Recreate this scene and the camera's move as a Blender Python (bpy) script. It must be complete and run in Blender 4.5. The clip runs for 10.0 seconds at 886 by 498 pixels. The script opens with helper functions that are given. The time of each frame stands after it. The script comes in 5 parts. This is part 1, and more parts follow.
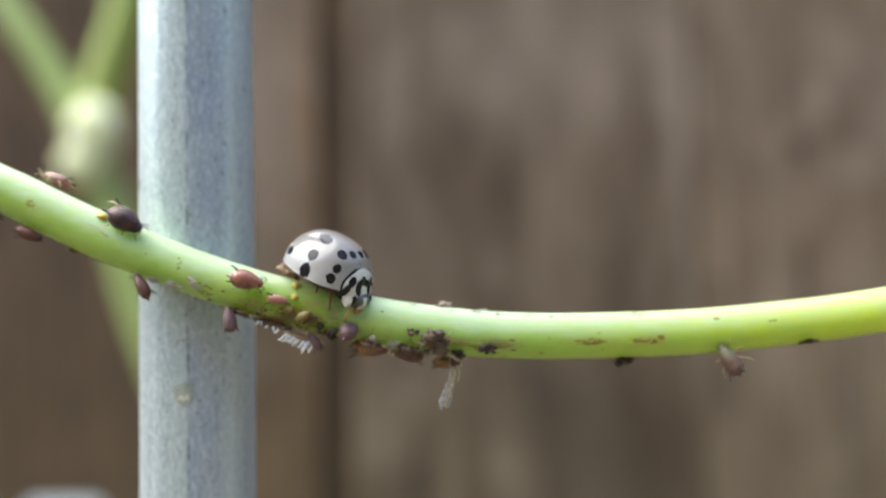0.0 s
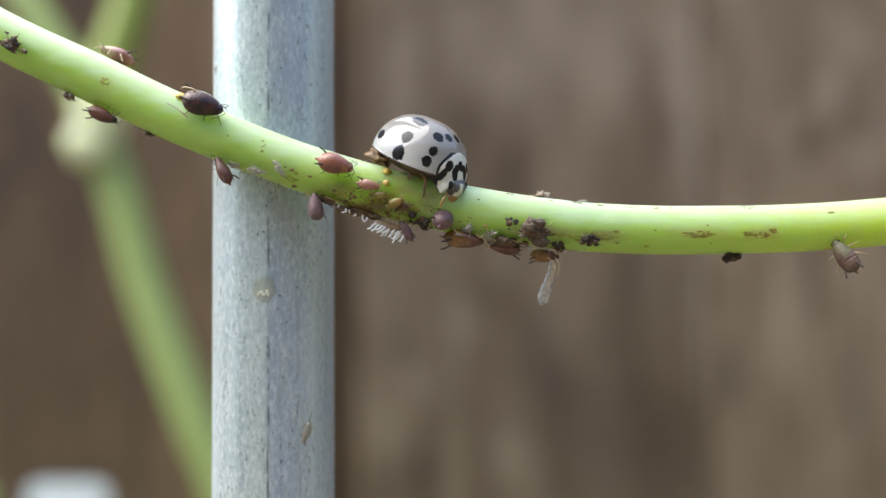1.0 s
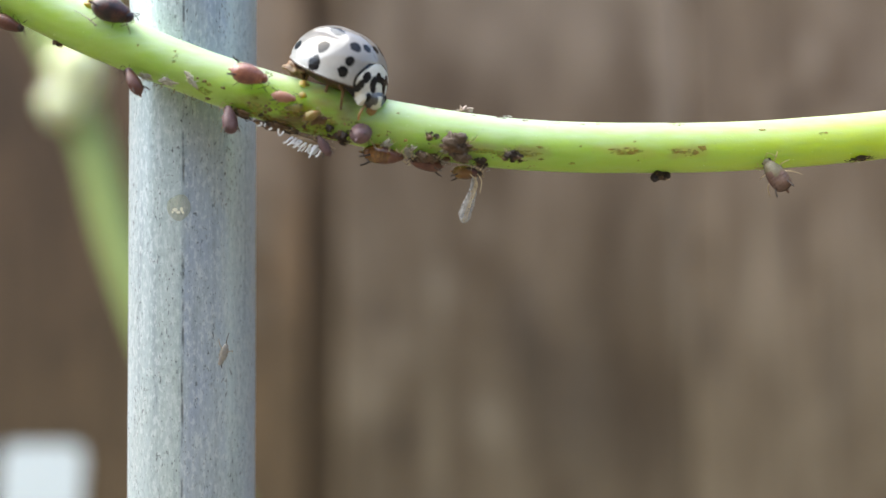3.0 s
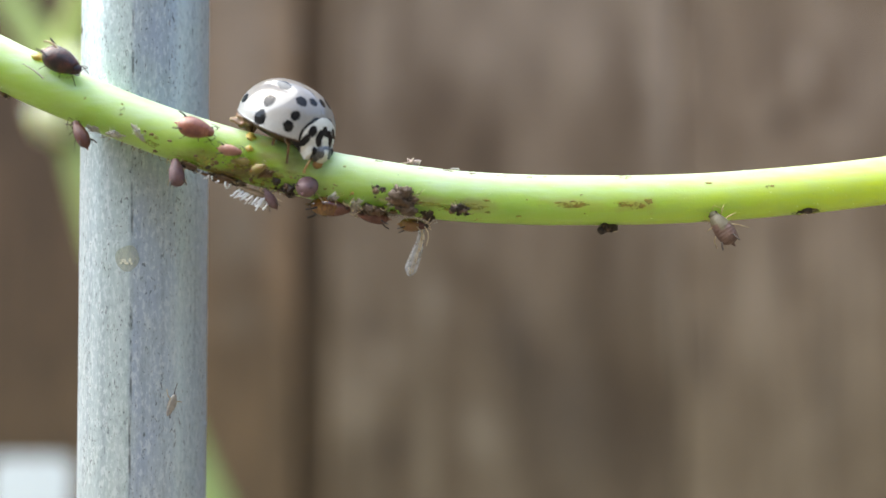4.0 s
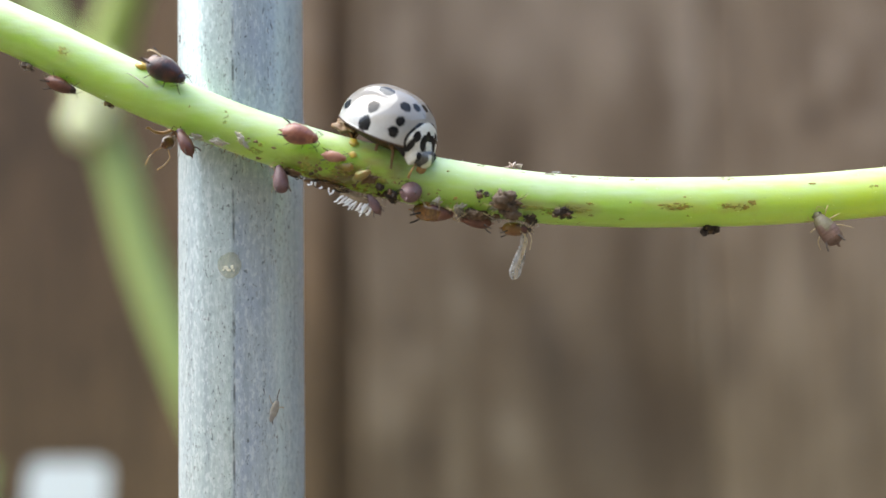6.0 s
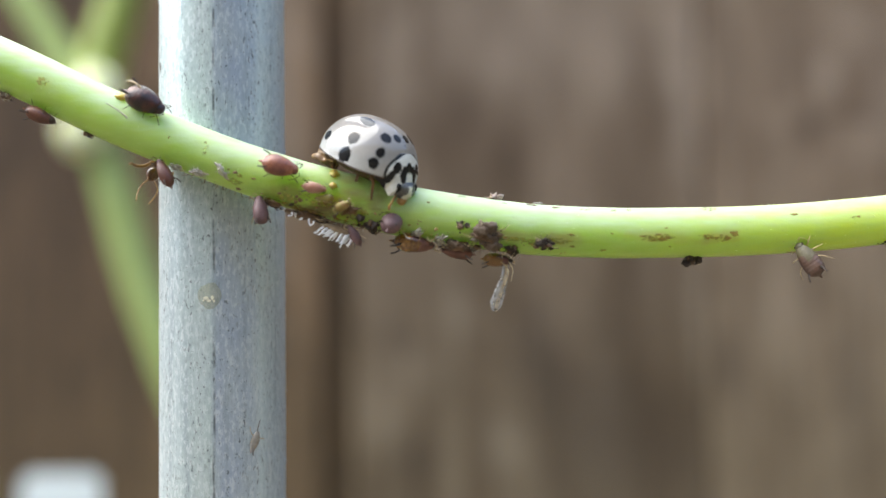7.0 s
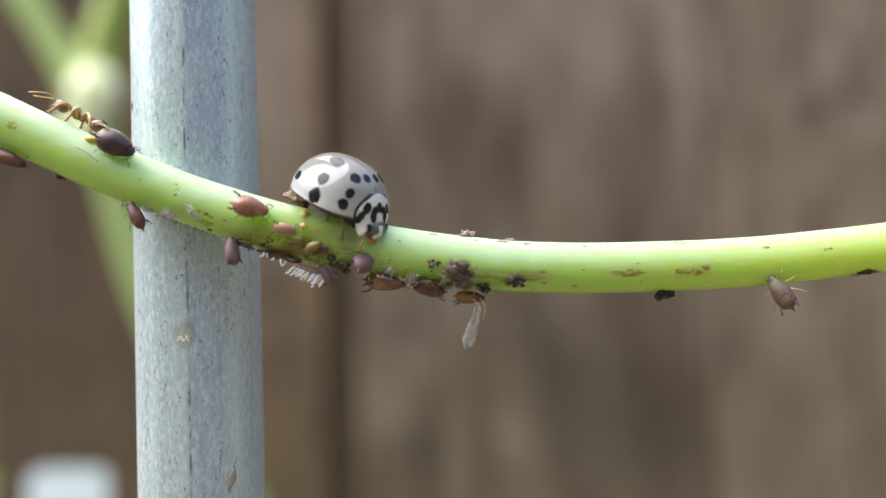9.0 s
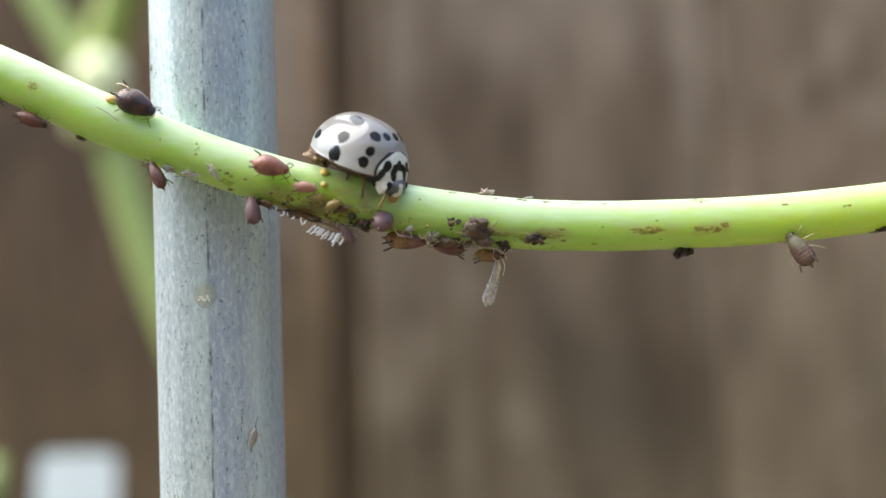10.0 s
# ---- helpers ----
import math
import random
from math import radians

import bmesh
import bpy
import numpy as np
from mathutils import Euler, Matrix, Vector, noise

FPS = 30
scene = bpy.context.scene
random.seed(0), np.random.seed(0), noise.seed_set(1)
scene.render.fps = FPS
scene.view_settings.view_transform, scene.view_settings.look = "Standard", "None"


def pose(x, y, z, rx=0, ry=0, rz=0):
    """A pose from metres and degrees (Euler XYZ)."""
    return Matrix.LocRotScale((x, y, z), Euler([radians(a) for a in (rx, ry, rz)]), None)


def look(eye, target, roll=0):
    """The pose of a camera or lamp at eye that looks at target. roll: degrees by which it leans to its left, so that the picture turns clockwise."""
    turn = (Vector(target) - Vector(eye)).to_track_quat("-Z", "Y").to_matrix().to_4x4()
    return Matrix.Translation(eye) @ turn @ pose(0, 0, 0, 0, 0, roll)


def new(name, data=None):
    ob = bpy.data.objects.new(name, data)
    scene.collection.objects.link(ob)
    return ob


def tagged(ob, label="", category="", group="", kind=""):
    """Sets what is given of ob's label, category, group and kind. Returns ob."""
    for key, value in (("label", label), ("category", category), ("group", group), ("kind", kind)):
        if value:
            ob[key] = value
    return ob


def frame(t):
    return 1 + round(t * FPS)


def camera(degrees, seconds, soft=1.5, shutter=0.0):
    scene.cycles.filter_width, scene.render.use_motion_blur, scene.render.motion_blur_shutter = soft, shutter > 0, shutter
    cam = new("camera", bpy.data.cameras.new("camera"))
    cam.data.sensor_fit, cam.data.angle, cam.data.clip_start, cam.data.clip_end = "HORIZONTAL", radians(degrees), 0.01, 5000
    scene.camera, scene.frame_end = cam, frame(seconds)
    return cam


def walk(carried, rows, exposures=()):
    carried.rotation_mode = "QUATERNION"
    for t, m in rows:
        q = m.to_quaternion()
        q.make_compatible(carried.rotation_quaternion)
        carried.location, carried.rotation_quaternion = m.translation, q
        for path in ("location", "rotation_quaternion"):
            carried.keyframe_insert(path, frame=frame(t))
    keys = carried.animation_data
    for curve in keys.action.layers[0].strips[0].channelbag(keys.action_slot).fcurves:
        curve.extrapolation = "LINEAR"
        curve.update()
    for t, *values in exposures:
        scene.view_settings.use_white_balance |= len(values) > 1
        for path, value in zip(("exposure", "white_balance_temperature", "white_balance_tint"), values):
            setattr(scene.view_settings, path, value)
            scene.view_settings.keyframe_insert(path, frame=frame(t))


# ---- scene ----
MM = 0.001
Z0 = 450.0  # height of the working plane over the ground, mm

cam = camera(44.0, 10.0, soft=1.5)
cam.data.dof.use_dof = True
cam.data.dof.focus_distance = 0.0512
cam.data.dof.aperture_fstop = 22.0

# seconds, eye in mm, yaw, pitch, roll
PATH = [
    (0, 13.826, -59.421, 449.510, 1.10, 5.93, -0.83),
    (0.1, 12.433, -58.759, 448.940, 1.45, 6.28, -0.78),
    (0.2, 11.132, -58.097, 448.160, 1.71, 6.41, -0.73),
    (0.3, 9.895, -57.436, 446.926, 1.89, 6.08, -0.69),
    (0.4, 9.076, -56.774, 445.812, 1.63, 5.87, -0.64),
    (0.5, 8.591, -56.112, 444.821, 1.02, 5.80, -0.59),
    (0.6, 8.553, -56.047, 444.550, 1.06, 5.62, -0.52),
    (0.7, 8.474, -55.982, 444.534, 1.15, 5.71, -0.46),
    (0.8, 8.278, -55.917, 444.297, 1.37, 5.56, -0.39),
    (1, 8.789, -55.787, 444.470, 0.83, 5.98, -0.26),
    (1.2, 10.214, -55.472, 444.434, 0.80, 5.98, -0.23),
    (1.3, 11.100, -55.314, 444.496, 0.60, 6.07, -0.22),
    (1.5, 12.272, -54.999, 444.131, 0.84, 5.71, -0.19),
    (1.7, 13.014, -54.886, 444.369, 0.03, 5.65, -0.21),
    (1.8, 12.953, -54.829, 444.119, 0.10, 5.21, -0.22),
    (2, 12.593, -54.716, 444.240, 0.51, 5.03, -0.24),
    (2.2, 11.882, -54.635, 444.136, 0.42, 5.18, -0.23),
    (2.3, 11.655, -54.595, 443.948, 0.23, 5.10, -0.23),
    (2.5, 10.859, -54.514, 443.292, 0.22, 4.62, -0.22),
    (2.6, 11.011, -54.366, 442.825, 0.19, 4.83, -0.17),
    (2.7, 11.116, -54.218, 441.926, 0.20, 4.55, -0.13),
    (3.8, 14.641, -53.793, 443.811, 0.14, 4.48, 0.25),
    (3.9, 14.405, -54.007, 444.070, 0.16, 4.74, 0.18),
    (4, 14.251, -54.221, 444.193, 0.09, 4.84, 0.11),
    (4.2, 14.315, -54.307, 444.510, 0.27, 5.35, 0.03),
    (4.3, 14.440, -54.351, 444.497, 0.26, 5.41, -0.00),
    (4.5, 14.631, -54.437, 444.176, 0.29, 5.20, -0.08),
    (4.7, 14.534, -54.695, 444.956, 0.33, 5.29, -0.15),
    (4.8, 14.306, -54.825, 445.142, 0.55, 5.11, -0.19),
    (5, 14.190, -55.083, 445.614, 0.61, 4.85, -0.26),
    (5.2, 13.725, -55.156, 445.215, 0.39, 4.94, -0.34),
    (5.3, 13.444, -55.192, 445.335, 0.35, 5.34, -0.39),
    (5.5, 12.255, -55.265, 444.747, 0.93, 5.23, -0.47),
    (5.6, 11.321, -54.897, 444.549, 1.05, 5.13, -0.44),
    (5.7, 10.424, -54.528, 444.308, 1.12, 4.98, -0.40),
    (6.8, 10.893, -54.121, 444.823, 1.01, 4.90, -0.38),
    (6.9, 11.107, -54.128, 445.166, 0.87, 5.12, -0.41),
    (7, 11.148, -54.135, 445.448, 0.93, 5.27, -0.43),
    (7.2, 11.036, -54.204, 445.989, 1.01, 5.57, -0.55),
    (7.3, 10.896, -54.239, 445.866, 1.13, 5.27, -0.60),
    (7.5, 11.014, -54.308, 446.066, 0.94, 5.19, -0.72),
    (7.7, 11.413, -54.428, 446.932, 0.70, 5.36, -0.82),
    (7.8, 11.409, -54.489, 447.405, 0.81, 5.48, -0.86),
    (8, 11.405, -54.609, 447.679, 1.00, 4.98, -0.96),
    (8.2, 11.665, -54.593, 447.638, 0.98, 5.13, -1.00),
    (8.3, 11.753, -54.584, 447.675, 1.02, 5.27, -1.03),
    (8.5, 11.780, -54.568, 447.220, 1.24, 4.95, -1.07),
    (8.7, 12.249, -54.488, 447.457, 1.18, 4.72, -1.11),
    (8.8, 12.442, -54.449, 447.514, 1.20, 4.54, -1.13),
    (9, 12.781, -54.369, 447.865, 1.29, 4.44, -1.17),
    (9.2, 12.439, -54.388, 447.059, 1.38, 3.97, -1.18),
    (9.3, 12.290, -54.398, 446.708, 1.40, 3.79, -1.18),
    (9.5, 12.106, -54.417, 446.597, 1.35, 4.11, -1.19),
    (9.7, 12.022, -54.441, 446.778, 1.50, 4.25, -1.27),
    (9.8, 12.080, -54.452, 446.727, 1.46, 4.16, -1.32),
    (10, 12.049, -54.476, 446.499, 1.53, 3.84, -1.40),
]
walk(cam, [(t, pose(x * MM, y * MM, z * MM, 90 + pitch, 0, yaw) @ pose(0, 0, 0, 0, 0, roll))
           for t, x, y, z, yaw, pitch, roll in PATH], exposures=[(0.0, 2.12, 6650, 6), (2.0, 2.27, 6650, 6), (4.5, 2.38, 6650, 6), (7.0, 2.30, 6650, 6), (10.0, 2.22, 6650, 6)])

# ---------------------------------------------------------------- light
SUN = Vector((-0.50, 0.0, 0.86)).normalized()
world = bpy.data.worlds.new("sky")
scene.world = world
world.use_nodes = True
wn = world.node_tree.nodes
sky = wn.new("ShaderNodeTexSky")
sky.sky_type, sky.sun_disc = "NISHITA", False
sky.sun_elevation = math.asin(SUN.z)
sky.sun_rotation = math.atan2(SUN.x, SUN.y)
sky.dust_density = 2.0
world.node_tree.links.new(sky.outputs[0], wn["Background"].inputs[0])
wn["Background"].inputs[1].default_value = 0.125
sun = new("sun", bpy.data.lights.new("sun", "SUN"))
sun.data.energy, sun.data.angle, sun.data.color = 1.5, radians(80), (1.0, 0.99, 0.98)
sun.matrix_world = look(SUN * 5, (0, 0, 0))


# ---------------------------------------------------------------- materials
class Nodes:
    """A small builder of node materials in object space, in millimetres."""

    def __init__(self, name, rough=0.6, metal=0.0, spec=0.5):
        self.m = bpy.data.materials.new(name)
        self.m.use_nodes = True
        self.t = self.m.node_tree
        self.b = self.t.nodes["Principled BSDF"]
        self.b.inputs["Roughness"].default_value = rough
        self.b.inputs["Metallic"].default_value = metal
        self.b.inputs["Specular IOR Level"].default_value = spec
        tc = self.t.nodes.new("ShaderNodeTexCoord")
        sc = self.t.nodes.new("ShaderNodeVectorMath")
        sc.operation = "SCALE"
        sc.inputs["Scale"].default_value = 1000.0
        self.t.links.new(tc.outputs["Object"], sc.inputs[0])
        self.co = sc.outputs[0]

    def link(self, a, b):
        self.t.links.new(a, b)

    def put(self, socket, value):
        if hasattr(value, "is_output"):
            self.t.links.new(value, socket)
        else:
            socket.default_value = value

    def random(self, span=50.0):
        """Object space shifted by the object's own random number."""
        info = self.t.nodes.new("ShaderNodeObjectInfo")
        add = self.t.nodes.new("ShaderNodeVectorMath")
        add.operation = "MULTIPLY_ADD"
        add.inputs[0].default_value = (span, span * 0.7, span * 1.3)
        self.link(info.outputs["Random"], add.inputs[1])
        self.link(self.co, add.inputs[2])
        self.co = add.outputs[0]
        return info.outputs["Random"]

    def noise(self, scale, detail=4.0, stretch=(1, 1, 1), rough=0.5, distort=0.0):
        mp = self.t.nodes.new("ShaderNodeMapping")
        mp.inputs["Scale"].default_value = stretch
        self.link(self.co, mp.inputs["Vector"])
        n = self.t.nodes.new("ShaderNodeTexNoise")
        n.inputs["Scale"].default_value = scale
        n.inputs["Detail"].default_value = detail
        n.inputs["Roughness"].default_value = rough
        n.inputs["Distortion"].default_value = distort
        self.link(mp.outputs[0], n.inputs["Vector"])
        return n.outputs["Fac"]

    def ramp(self, fac, *stops):
        r = self.t.nodes.new("ShaderNodeValToRGB")
        while len(r.color_ramp.elements) < len(stops):
            r.color_ramp.elements.new(0.5)
        for e, (p, c) in zip(r.color_ramp.elements, stops):
            e.position = p
            e.color = (*c, 1) if isinstance(c, tuple) else (c, c, c, 1)
        self.link(fac, r.inputs[0])
        return r.outputs[0]

    def mix(self, fac, a, b, how="MIX"):
        n = self.t.nodes.new("ShaderNodeMix")
        n.data_type, n.blend_type = "RGBA", how
        self.put(n.inputs[0], fac)
        for s, v in ((n.inputs[6], a), (n.inputs[7], b)):
            self.put(s, (*v, 1) if isinstance(v, tuple) else v)
        return n.outputs[2]

    def math(self, op, a, b=0.0, c=0.0):
        n = self.t.nodes.new("ShaderNodeMath")
        n.operation = op
        for s, v in zip(n.inputs, (a, b, c)):
            self.put(s, v)
        return n.outputs[0]

    def axis(self, n):
        s = self.t.nodes.new("ShaderNodeSeparateXYZ")
        self.link(self.co, s.inputs[0])
        return s.outputs[n]

    def blotch(self, x, z, rx, rz, warp=None):
        """1 in the middle of an upright ellipse in the x-z plane, 0 outside it."""
        dx = self.math("DIVIDE", self.math("SUBTRACT", self.axis(0), x), rx)
        dz = self.math("DIVIDE", self.math("SUBTRACT", self.axis(2), z), rz)
        d = self.math("SQRT", self.math("ADD", self.math("MULTIPLY", dx, dx), self.math("MULTIPLY", dz, dz)))
        if warp is not None:
            d = self.math("ADD", d, self.math("MULTIPLY", self.math("SUBTRACT", warp, 0.5), 0.9))
        return self.ramp(d, (0.0, 1.0), (0.35, 0.8), (1.0, 0.0))

    def colour(self, c):
        self.put(self.b.inputs["Base Color"], (*c, 1) if isinstance(c, tuple) else c)
        return self

    def rough(self, v):
        self.put(self.b.inputs["Roughness"], v)
        return self

    def bump(self, height, metres, strength=1.0):
        n = self.t.nodes.new("ShaderNodeBump")
        n.inputs["Strength"].default_value = strength
        n.inputs["Distance"].default_value = metres
        if self.b.inputs["Normal"].links:
            self.link(self.b.inputs["Normal"].links[0].from_socket, n.inputs["Normal"])
        self.link(height, n.inputs["Height"])
        self.link(n.outputs[0], self.b.inputs["Normal"])
        return self

    def sss(self, weight, radius, scale):
        self.b.inputs["Subsurface Weight"].default_value = weight
        self.b.inputs["Subsurface Radius"].default_value = radius
        self.b.inputs["Subsurface Scale"].default_value = scale
        return self


def chitin(name, dark, light, rough=0.35, scale=5.0, coat=0.0, sss=0.0, bump=1.5e-5):
    """Insect skin with mottling at two scales."""
    n = Nodes(name, rough)
    n.random(9.0)
    big, fine = n.noise(scale * 0.35, 3), n.noise(scale * 3, 3)
    n.colour(n.mix(n.ramp(fine, (0.38, 0.0), (0.66, 0.7)), n.mix(n.ramp(big, (0.36, 0.0), (0.64, 1.0)), dark, light), dark))
    n.bump(fine, bump, 0.6)
    n.b.inputs["Coat Weight"].default_value = coat
    n.b.inputs["Coat Roughness"].default_value = 0.08
    if sss:
        n.sss(sss, (1.0, 0.5, 0.3), 0.0004)
    return n.m


def wood(name, dark, mid, light, blotches=()):
    """Weathered fence board: long grain, broad tone, knots, pale patches and painted light fall-off at their places."""
    n = Nodes(name, 0.85, spec=0.25)
    own = n.co
    n.random(400.0)
    grain = n.noise(0.16, 6, (1.0, 1.0, 0.035), 0.6, 0.6)
    broad = n.noise(0.04, 3, (1.0, 1.0, 0.30), 0.5, 1.6)
    fibre = n.noise(1.4, 3, (1.0, 1.0, 0.02), 0.6)
    c = n.mix(n.ramp(broad, (0.34, 0.0), (0.66, 1.0)), dark, mid)
    c = n.mix(n.ramp(grain, (0.48, 0.0), (0.72, 0.55)), c, light)
    c = n.mix(n.ramp(grain, (0.28, 0.45), (0.45, 0.0)), c, dark)
    c = n.mix(n.ramp(fibre, (0.4, 0.0), (0.7, 0.45)), c, dark)
    warp = n.noise(0.06, 3)
    n.co = own
    for x, z, rx, rz, tone in blotches:
        f = n.math("MULTIPLY", n.blotch(x, z, rx, rz, warp), abs(tone))
        c = n.mix(f, c, (0.36, 0.284, 0.218) if tone > 0 else (0.04, 0.028, 0.022))
    # olive tint on the boards' lower half paints light bounced off plants and soil
    bounce_tint = n.ramp(n.math("ADD", n.math("DIVIDE", n.axis(2), 220.0), n.math("MULTIPLY", broad, 0.5)), (0.05, 1.0), (0.60, 0.0))
    c = n.mix(bounce_tint, c, n.mix(1.0, c, (0.96, 0.99, 0.89), "MULTIPLY"))
    n.colour(c)
    n.bump(grain, 0.0012, 0.7).bump(fibre, 0.0003, 0.6)
    return n.m


DARK_WOOD, MID_WOOD, PALE_WOOD = (0.100, 0.067, 0.042), (0.213, 0.157, 0.108), (0.337, 0.262, 0.193)
WOODS = [wood("fence_wood", DARK_WOOD, MID_WOOD, PALE_WOOD)]
# the widest blotches paint the light's fall-off: paler top, darker bottom
WOOD_MAIN = wood("fence_wood_main", DARK_WOOD, MID_WOOD, PALE_WOOD, (
    (24, -40, 52, 36, -0.4),     (7, 125, 76, 45, 0.42), (-53, 105, 9, 39, 0.40), (-27, 131, 9, 14, 0.30), (-8, 112, 6, 21, 0.40), (-23, 91, 10, 9, -0.35), (-8, 73, 6, 14, -0.35),
    (-41, 100, 3, 46, -0.25), (11, 103, 9, 14, -0.15), (64, 107, 10, 60, 0.55), (66, 25, 6, 60, 0.34), (52, 16, 5, 37, 0.15), (34, 114, 12, 25, 0.20),
    (-10, 36, 9, 14, 0.22), (-28, 9, 12, 18, 0.29), (-43, -13, 12, 14, 0.22), (-58, -31, 8, 18, 0.29), (-57, 27, 6, 21, 0.19), (-9, -42, 12, 17, 0.41),
    (-45, -46, 14, 14, -0.45), (-52, 0, 9, 9, -0.42), (4, -6, 14, 30, -0.60), (28, -24, 16, 46, -0.45), (42, 25, 7, 46, -0.30), (56, -60, 40, 50, -0.2)))
WOOD_KNOT = wood("fence_wood_knotted", (0.135, 0.092, 0.059), (0.270, 0.200, 0.138), (0.40, 0.312, 0.230), (
    (-64, 112, 6, 51, -0.35), (-31, 84, 7, 8, -0.80), (-16, 87, 14, 3, -0.45), (-37, 112, 6, 25, -0.30), (-22, 105, 6, 14, 0.70), (-10, 123, 16, 16, 0.40),
    (-32, 27, 4, 30, -0.68), (-17, -24, 6, 46, -0.52), (-45, 7, 14, 34, 0.19), (-7, 25, 12, 34, 0.22), (-65, -13, 9, 25, -0.52), (-7, 75, 14, 9, 0.25), (2, 97, 15, 30, 0.35), (-30, -52, 62, 60, -0.22)))
# left board: darker towards its left, paler strip beside the joint
WOOD_LEFT = wood("fence_wood_left", DARK_WOOD, (0.225, 0.143, 0.082), (0.315, 0.205, 0.122), (
    (46, 110, 26, 120, 0.58), (-36, 40, 66, 300, -0.50), (12, 0, 7, 16, -0.75)))

metal = Nodes("galvanised_steel", 0.42, 0.45)
streak = metal.noise(2.2, 5, (1.0, 1.0, 0.05), 0.6)
patch = metal.noise(0.9, 4, (1.0, 1.0, 0.4))
pit = metal.noise(7.0, 4, (1.0, 1.0, 0.45), 0.6)
cluster = metal.noise(1.1, 3, (1.0, 1.0, 0.35))
fleck = metal.noise(6.0, 4, (1.0, 1.0, 0.4), 0.7)
grit = metal.noise(11.0, 3, (1.0, 1.0, 0.6))
# bands across the zinc, with reflections painted in: pale and greenish beside the seam, blue-grey past it
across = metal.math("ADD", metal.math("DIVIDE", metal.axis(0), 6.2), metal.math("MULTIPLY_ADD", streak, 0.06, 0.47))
# the pale left edge puts the bright sky's reflection into the colour
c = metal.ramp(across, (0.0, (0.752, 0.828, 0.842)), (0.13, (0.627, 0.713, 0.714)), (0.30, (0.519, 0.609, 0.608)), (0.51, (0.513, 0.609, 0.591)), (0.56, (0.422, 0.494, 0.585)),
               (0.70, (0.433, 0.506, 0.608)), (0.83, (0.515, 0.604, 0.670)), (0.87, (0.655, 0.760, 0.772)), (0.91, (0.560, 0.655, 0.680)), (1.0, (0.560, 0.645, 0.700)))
c = metal.mix(metal.ramp(patch, (0.38, 0.0), (0.68, 0.5)), c, (0.56, 0.64, 0.61))
c = metal.mix(metal.ramp(streak, (0.54, 0.0), (0.66, 0.5)), c, (0.62, 0.69, 0.70))
c = metal.mix(metal.ramp(streak, (0.32, 0.35), (0.44, 0.0)), c, (0.29, 0.35, 0.40))
# flecks kept strongest on the left, part of that painted sheen
c = metal.mix(metal.math("MULTIPLY", metal.ramp(fleck, (0.53, 0.0), (0.58, 0.9)), metal.ramp(across, (0.10, 1.0), (0.45, 0.5))), c, (0.80, 0.85, 0.85))
c = metal.mix(metal.ramp(fleck, (0.36, 0.35), (0.44, 0.0)), c, (0.28, 0.34, 0.37))
sooty = metal.math("MULTIPLY", metal.ramp(pit, (0.36, 1.0), (0.40, 0.0)), metal.ramp(cluster, (0.44, 0.1), (0.60, 1.0)))
c = metal.mix(metal.math("MULTIPLY", sooty, 0.7), c, (0.055, 0.065, 0.07))
seam = metal.ramp(metal.math("ABSOLUTE", metal.math("ADD", metal.axis(0), metal.math("MULTIPLY_ADD", patch, 0.12, -0.32))), (0.0, 1.0), (0.035, 0.7), (0.085, 0.0))
seam = metal.math("MULTIPLY", seam, metal.ramp(metal.noise(1.3, 5, (1, 1, 0.55), 0.65), (0.46, 0.0), (0.60, 0.9)))
c = metal.mix(metal.math("MULTIPLY", seam, metal.ramp(metal.axis(1), (0.0, 1.0), (0.01, 0.0))), c, (0.08, 0.09, 0.09))
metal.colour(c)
metal.rough(metal.ramp(grit, (0.3, 0.26), (0.7, 0.50)))
metal.bump(pit, 2.2e-5, 0.8).bump(fleck, 1.6e-5, 0.8).bump(grit, 1.4e-5, 0.8)
METAL = metal.m

green = Nodes("stem_skin", 0.45, spec=0.25)
fine = green.noise(3.0, 4, (0.25, 1, 1))
speck = green.noise(9.0, 3)
broad = green.noise(0.25, 3)
# yellow tint to the right end paints direct sun into the colour
sunlit_end = green.ramp(green.math("DIVIDE", green.axis(0), 40.0), (0.4, 0.0), (0.85, 1.0))
c = green.mix(green.ramp(broad, (0.35, 0.0), (0.7, 1.0)), (0.30, 0.45, 0.012), (0.35, 0.49, 0.022))
c = green.mix(sunlit_end, c, (0.52, 0.60, 0.003))
c = green.mix(green.ramp(fine, (0.42, 0.0), (0.70, 0.45)), c, (0.40, 0.53, 0.12))
c = green.mix(green.ramp(speck, (0.24, 0.7), (0.31, 0.0)), c, (0.20, 0.22, 0.05))
